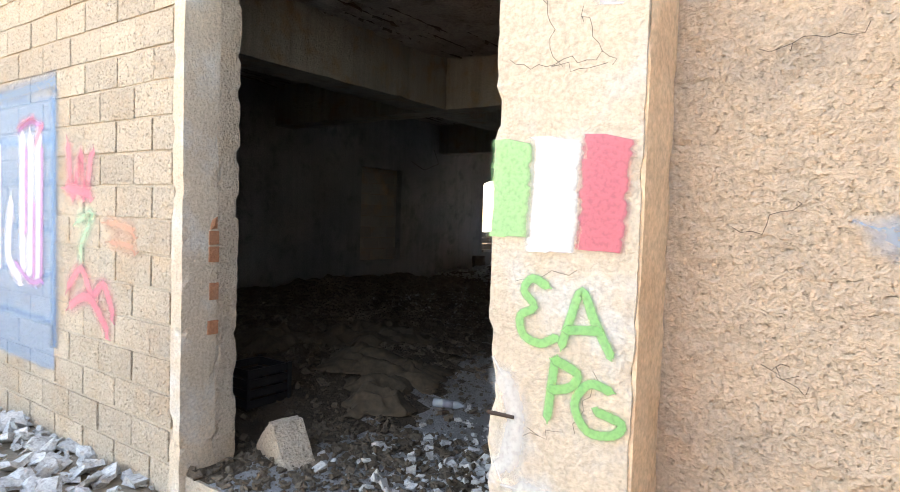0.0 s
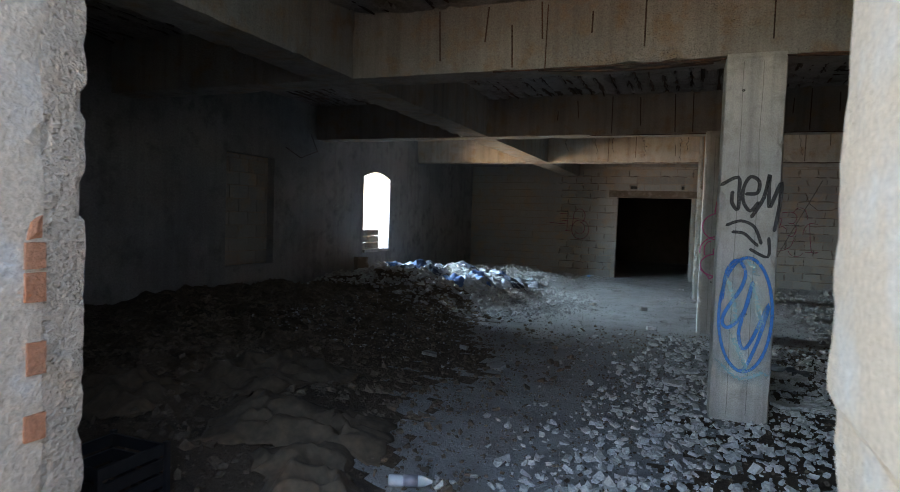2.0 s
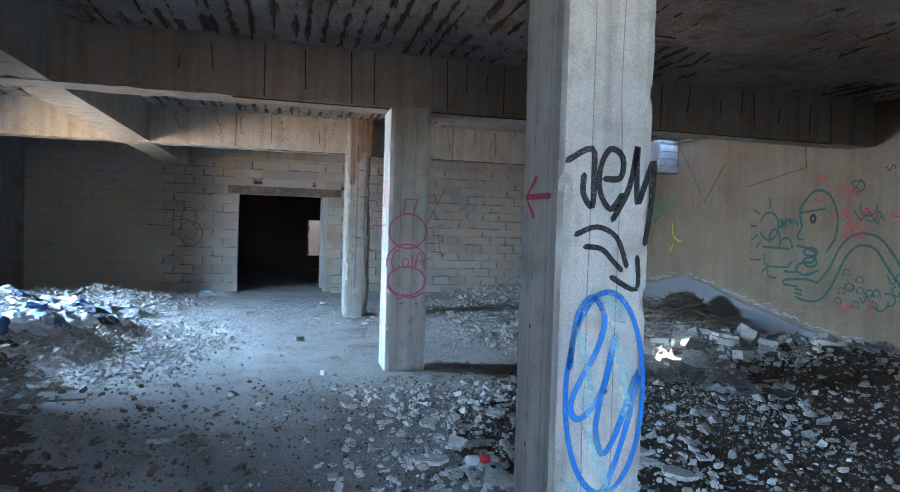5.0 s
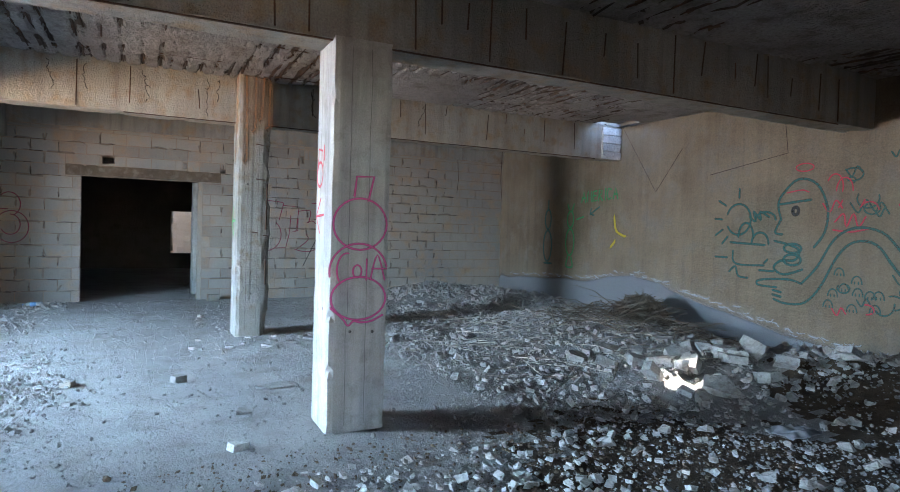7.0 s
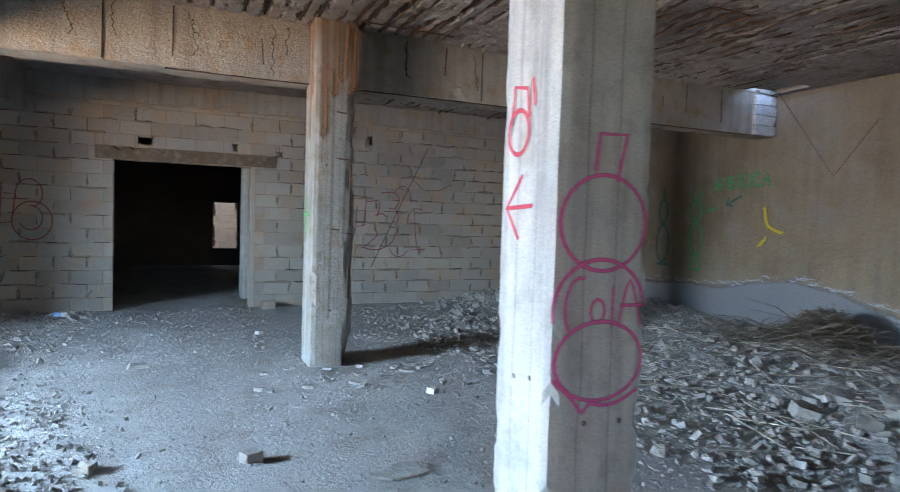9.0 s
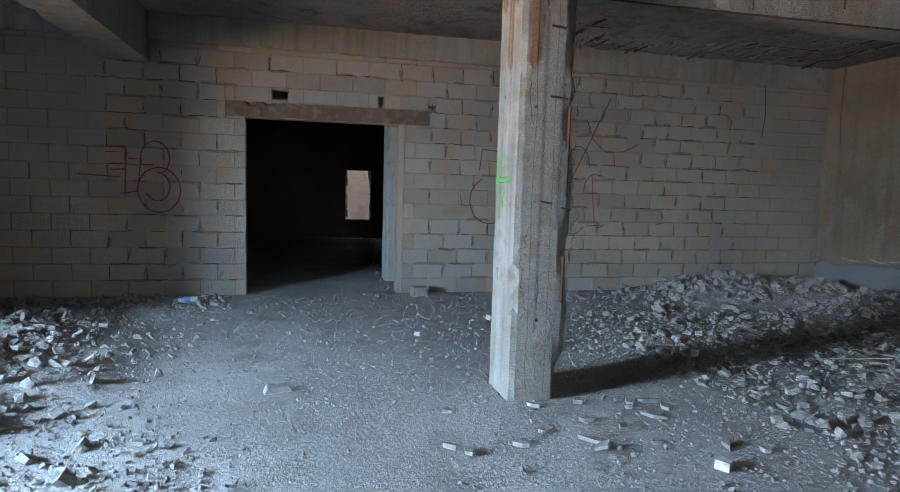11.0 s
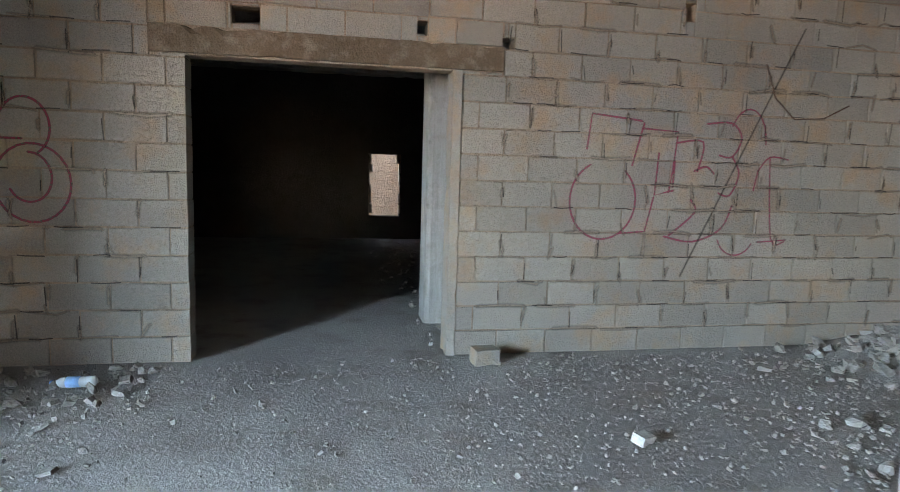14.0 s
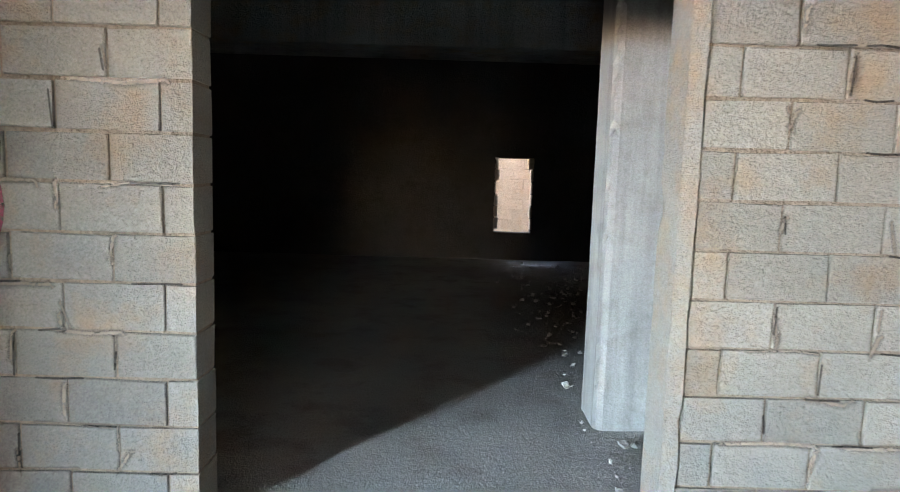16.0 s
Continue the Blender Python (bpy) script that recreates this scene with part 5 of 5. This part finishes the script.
for k, (x, y) in enumerate(((2.0, 9.0), (3.9, 10.4), (-0.4, 8.2))):
    cloth(x, y, 0.4, 0.25, 1.3 * k, GREY_CLOTH, "grey plastic scrap among rubble", 80 + k, 0.01, 0.05)


def broken_block(x, y, w, d, h, turn, material, label, wedge=0.0, seed=1.0, name="concrete_block"):
    bm = bmesh.new()
    rough_box(bm, (-w / 2, -d / 2, 0), (w / 2, d / 2, h), 0.05, 0.006, 0.02, seed)
    for v in bm.verts:
        v.co.x *= 1 - wedge * v.co.z / h
    ob = mesh_object(name, bm, material)
    ob.matrix_world = pose(x, y, floor_height(x, y) - 0.01, 0, 0, turn)
    return tagged(ob, label, "block")


broken_block(-2.98, 2.5, 0.46, 0.2, 0.24, -15, BLOCK_OUT, "tan wedge of broken block on rubble", 0.85, 2.0)
broken_block(-1.24, 18.4, 0.2, 0.16, 0.13, 5, BLOCK, "grey half block by the doorway", 0.05, 3.0)
broken_block(-1.62, 16.3, 0.1, 0.07, 0.05, 40, PALE, "pale plaster lump on the floor", 0.2, 4.0)
broken_block(-1.9, 10.2, 0.13, 0.09, 0.06, 20, PALE, "pale plaster lump on the floor", 0.2, 4.4)
broken_block(-3.05, 12.3, 0.12, 0.1, 0.06, 70, BLOCK, "grey block fragment on the floor", 0.2, 5.0)
broken_block(-7.35, 11.4, 0.3, 0.12, 0.3, 70, LINTEL, "grey block standing against the wall", 0.1, 6.0)
broken_block(-0.7, 16.9, 0.12, 0.1, 0.06, 15, PALE, "pale plaster lump on the floor", 0.3, 6.4)

broken_block(-2.16, 12.15, 0.12, 0.09, 0.075, 25, BLOCK, "brownish block fragment on the dusty floor", 0.1, 7.0)
broken_block(-2.98, 11.66, 0.1, 0.07, 0.04, 60, STONE, "small dark stone on the dusty floor", 0.3, 7.7)
broken_block(-2.9, 14.8, 0.2, 0.1, 0.05, 10, STONE, "flat grey stone on the dusty floor", 0.3, 8.1)
broken_block(-0.55, 13.2, 0.09, 0.08, 0.06, 35, PALE, "pale plaster lump on the floor", 0.2, 8.8)
slab(-1.34, 11.7, 0.38, 0.22, 0.02, 20, 3, 731, STONE, "thin grey slab lying on the dusty floor", "slabs on the floor")
slab(-1.75, 11.0, 0.22, 0.16, 0.02, 70, 4, 732, STONE, "thin grey slab lying on the dusty floor", "slabs on the floor")

# bars sagging under the first beam where its cover has dropped off
front_beam = [o for o in bpy.data.objects if o.name.startswith("beam") and abs(min(c[1] for c in o.bound_box) - 6.14) < 0.03][0]
for k, (x0, x1, y, sag) in enumerate(((-2.7, -1.25, 6.19, 0.035), (-2.5, -1.3, 6.27, 0.02), (-0.72, 0.7, 6.18, 0.02))):
    bm = bmesh.new()
    for i in range(8):
        u, v = i / 8, (i + 1) / 8
        tube(bm, (x0 + (x1 - x0) * u, y, ZB - 0.004 - sag * math.sin(math.pi * u)), (x0 + (x1 - x0) * v, y, ZB - 0.004 - sag * math.sin(math.pi * v)), 0.009, 5)
    part("bottom_bar", bm, REBAR, front_beam, "rusty sagging bar")

# black slatted crate by the entry
BLACK_PLASTIC = plain("black_plastic", (0.015, 0.015, 0.017), 0.45)
crate = thing("crate", -3.88, 2.95, floor_height(-3.88, 2.95), "black plastic slatted crate on the rubble", "crate")
for z in (0.0, 0.075, 0.15, 0.225):
    for x0, x1, y0, y1 in ((-0.17, 0.17, -0.18, -0.165), (-0.17, 0.17, 0.165, 0.18), (-0.17, -0.155, -0.165, 0.165), (0.155, 0.17, -0.165, 0.165)):
        bm = bmesh.new()
        box(bm, *(v + o for v, o in zip((x0, x1, y0, y1, z, z + 0.055), (-3.88, -3.88, 2.95, 2.95, crate.location.z, crate.location.z))))
        part("slat", bm, BLACK_PLASTIC, crate)
for sx in (-1, 1):
    for sy in (-1, 1):
        bm = bmesh.new()
        x, y, z = -3.88 + sx * 0.177, 2.95 + sy * 0.187, crate.location.z
        box(bm, x - 0.012, x + 0.012, y - 0.012, y + 0.012, z, z + 0.29)
        part("corner_post", bm, BLACK_PLASTIC, crate)


def lathe(bm, prof, sides=14):
    rings = [[bm.verts.new((h, r_ * math.cos(2 * math.pi * i / sides), r_ * math.sin(2 * math.pi * i / sides))) for i in range(sides)] for h, r_ in prof]
    for a, b in zip(rings, rings[1:]):
        for i in range(sides):
            j = (i + 1) % sides
            bm.faces.new((a[i], a[j], b[j], b[i]))
    bm.faces.new(rings[0][::-1])
    bm.faces.new(rings[-1])


PET = bpy.data.materials.new("clear_plastic")
PET.use_nodes = True
b = PET.node_tree.nodes["Principled BSDF"]
b.inputs["Base Color"].default_value = (0.8, 0.88, 0.9, 1)
b.inputs["Roughness"].default_value, b.inputs["Alpha"].default_value = 0.15, 0.45


def bottle(x, y, turn, scale, wrap, cap, label):
    z = floor_height(x, y) + 0.036 * scale
    ob = thing("plastic_bottle", x, y, z, label, "bottle", "plastic bottles")
    for name, prof, m in (("body", ((-0.12, 0.028), (-0.11, 0.034), (-0.05, 0.034), (-0.04, 0.031), (0.04, 0.031), (0.05, 0.034), (0.075, 0.032), (0.11, 0.013), (0.125, 0.013)), PET), ("wrapper", ((-0.04, 0.0325), (0.04, 0.0325)), wrap), ("cap", ((0.122, 0.015), (0.14, 0.015)), cap)):
        bm = bmesh.new()
        lathe(bm, [(h * scale, q * scale) for h, q in prof])
        for v in bm.verts:
            v.co = pose(x, y, z, 0, 4, turn) @ v.co
        part(name, bm, m, ob, smooth=True)
    return ob


bottle(-1.07, 7.5, 10, 1.0, plain("red_wrapper", (0.5, 0.03, 0.04)), plain("red_cap", (0.5, 0.02, 0.02)), "clear plastic bottle with red wrapper on rubble")
bottle(-4.04, 18.15, 170, 1.1, plain("blue_wrapper", (0.2, 0.4, 0.7)), plain("blue_cap", (0.1, 0.25, 0.6)), "clear plastic bottle with blue wrapper by the wall")
bottle(-2.75, 3.9, 30, 1.0, plain("grey_wrapper", (0.25, 0.25, 0.28)), plain("grey_cap", (0.2, 0.2, 0.2)), "dusty plastic bottle on brown rubble")

# loose rods and wires
# thin dark diagonal stroke painted on the block wall
spray(wall_north, ("y", YB - 0.009), [[(0.49, 0.64), (0.98, 1.68), (1.48, 2.73)]], 0.03, paint("dark_streak", (0.035, 0.03, 0.028), 0.85, 0.0), "thin dark diagonal line", name="soot_line")


def wire(points, radius, label, category="wire", name="wire"):
    cu = bpy.data.curves.new(name, "CURVE")
    cu.dimensions, cu.bevel_depth, cu.bevel_resolution = "3D", radius, 1
    sp = cu.splines.new("POLY")
    sp.points.add(len(points) - 1)
    for p, q in zip(sp.points, points):
        p.co = (*q, 1)
    cu.materials.append(REBAR)
    return tagged(new(name, cu), label, category, "hanging wires")


wire([(5.1, 11.42, 3.3), (5.1, 11.33, 2.62), (5.1, 12.57, 2.41)], 0.005, "bent rusty rod hanging by the wall", "rod", "bent_rod")
wire([(5.1, 14.5, 3.38), (5.1, 13.65, 2.2), (5.1, 13.12, 2.86)], 0.005, "bent rusty rod hanging by the wall", "rod", "bent_rod")
wire([(-7.6, 10.0, 2.85), (-7.4, 9.9, 2.55), (-7.45, 9.5, 2.4), (-7.6, 9.3, 2.55)], 0.006, "black cable loop hanging from the beam")
wire([(1.12, 18.58, 2.42), (1.22, 18.57, 2.15), (1.42, 18.57, 1.98), (1.7, 18.57, 2.0), (1.95, 18.58, 2.12)], 0.006, "black cable drooping on the block wall")
wire([(4.7, 17.9, 3.35), (4.68, 17.9, 2.6), (4.72, 17.9, 2.2)], 0.006, "black cable hanging from the ceiling")
wire([(3.9, 18.5, 3.05), (3.92, 18.48, 2.6), (3.9, 18.5, 2.3)], 0.006, "black cable hanging from the tie beam")
wire([(-0.9, 6.05, 3.35), (-0.9, 6.06, 2.9)], 0.005, "thin wire hanging by the beam")
wire([(-2.6, 6.05, 3.3), (-2.61, 6.05, 2.75)], 0.005, "thin wire hanging by the beam")

# dry twigs on the heap
bm = bmesh.new()
r = np.random.default_rng(3)
for _ in range(420):
    x, y = r.normal(3.7, 0.5), r.normal(12.9, 0.8)
    a, L = r.uniform(0, 6.28), r.uniform(0.2, 0.7)
    z = floor_height(x, y) + 0.02 + r.random() * 0.25 * max(0, 1 - ((x - 3.6) ** 2 + (y - 12.6) ** 2) / 1.0)
    p = Vector((x, y, z))
    d = Vector((math.cos(a), math.sin(a), r.normal(0, 0.25)))
    q = p + d * L / 2 + Vector((0, 0, r.normal(0.03, 0.03)))
    e = q + (d + Vector((r.normal(0, 0.3), r.normal(0, 0.3), -0.2))) * L / 2
    tube(bm, p, q, 0.006, 3)
    tube(bm, q, e, 0.004, 3)
for _ in range(2200):  # a bushy heap of them beside the wall
    a, e, k = r.uniform(0, 6.28), math.asin(r.uniform(0.1, 1.0)), r.uniform(0.55, 1.0)
    cx, cy = 4.35 + 0.42 * k * math.cos(e) * math.cos(a), 13.1 + 0.5 * k * math.cos(e) * math.sin(a)
    p = Vector((cx, cy, 0.1 + 0.5 * k * math.sin(e)))
    d = Vector((r.normal(0, 1), r.normal(0, 1), r.normal(0, 0.5))).normalized() * r.uniform(0.08, 0.26)
    tube(bm, p - d / 2, p + d / 2 + Vector((0, 0, -0.02)), 0.005, 3)
tagged(mesh_object("dry_twigs", bm, plain("dry_twig", (0.11, 0.09, 0.065), 0.9)), "tangle of dry twigs on the heap", "twigs", kind="stuff")
bm = bmesh.new()
for _ in range(260):
    x, y = r.uniform(1.2, 4.6), r.uniform(11.0, 15.5)
    a, L = r.uniform(0, 6.28), r.uniform(0.2, 0.9)
    z = floor_height(x, y) + 0.03
    tube(bm, (x, y, z), (x + math.cos(a) * L, y + math.sin(a) * L, floor_height(x + math.cos(a) * L, y + math.sin(a) * L) + 0.04), 0.005, 3)
tagged(mesh_object("straws", bm, plain("pale_straw", (0.3, 0.275, 0.23), 0.9)), "pale straws and sticks over rubble", "straw", kind="stuff")
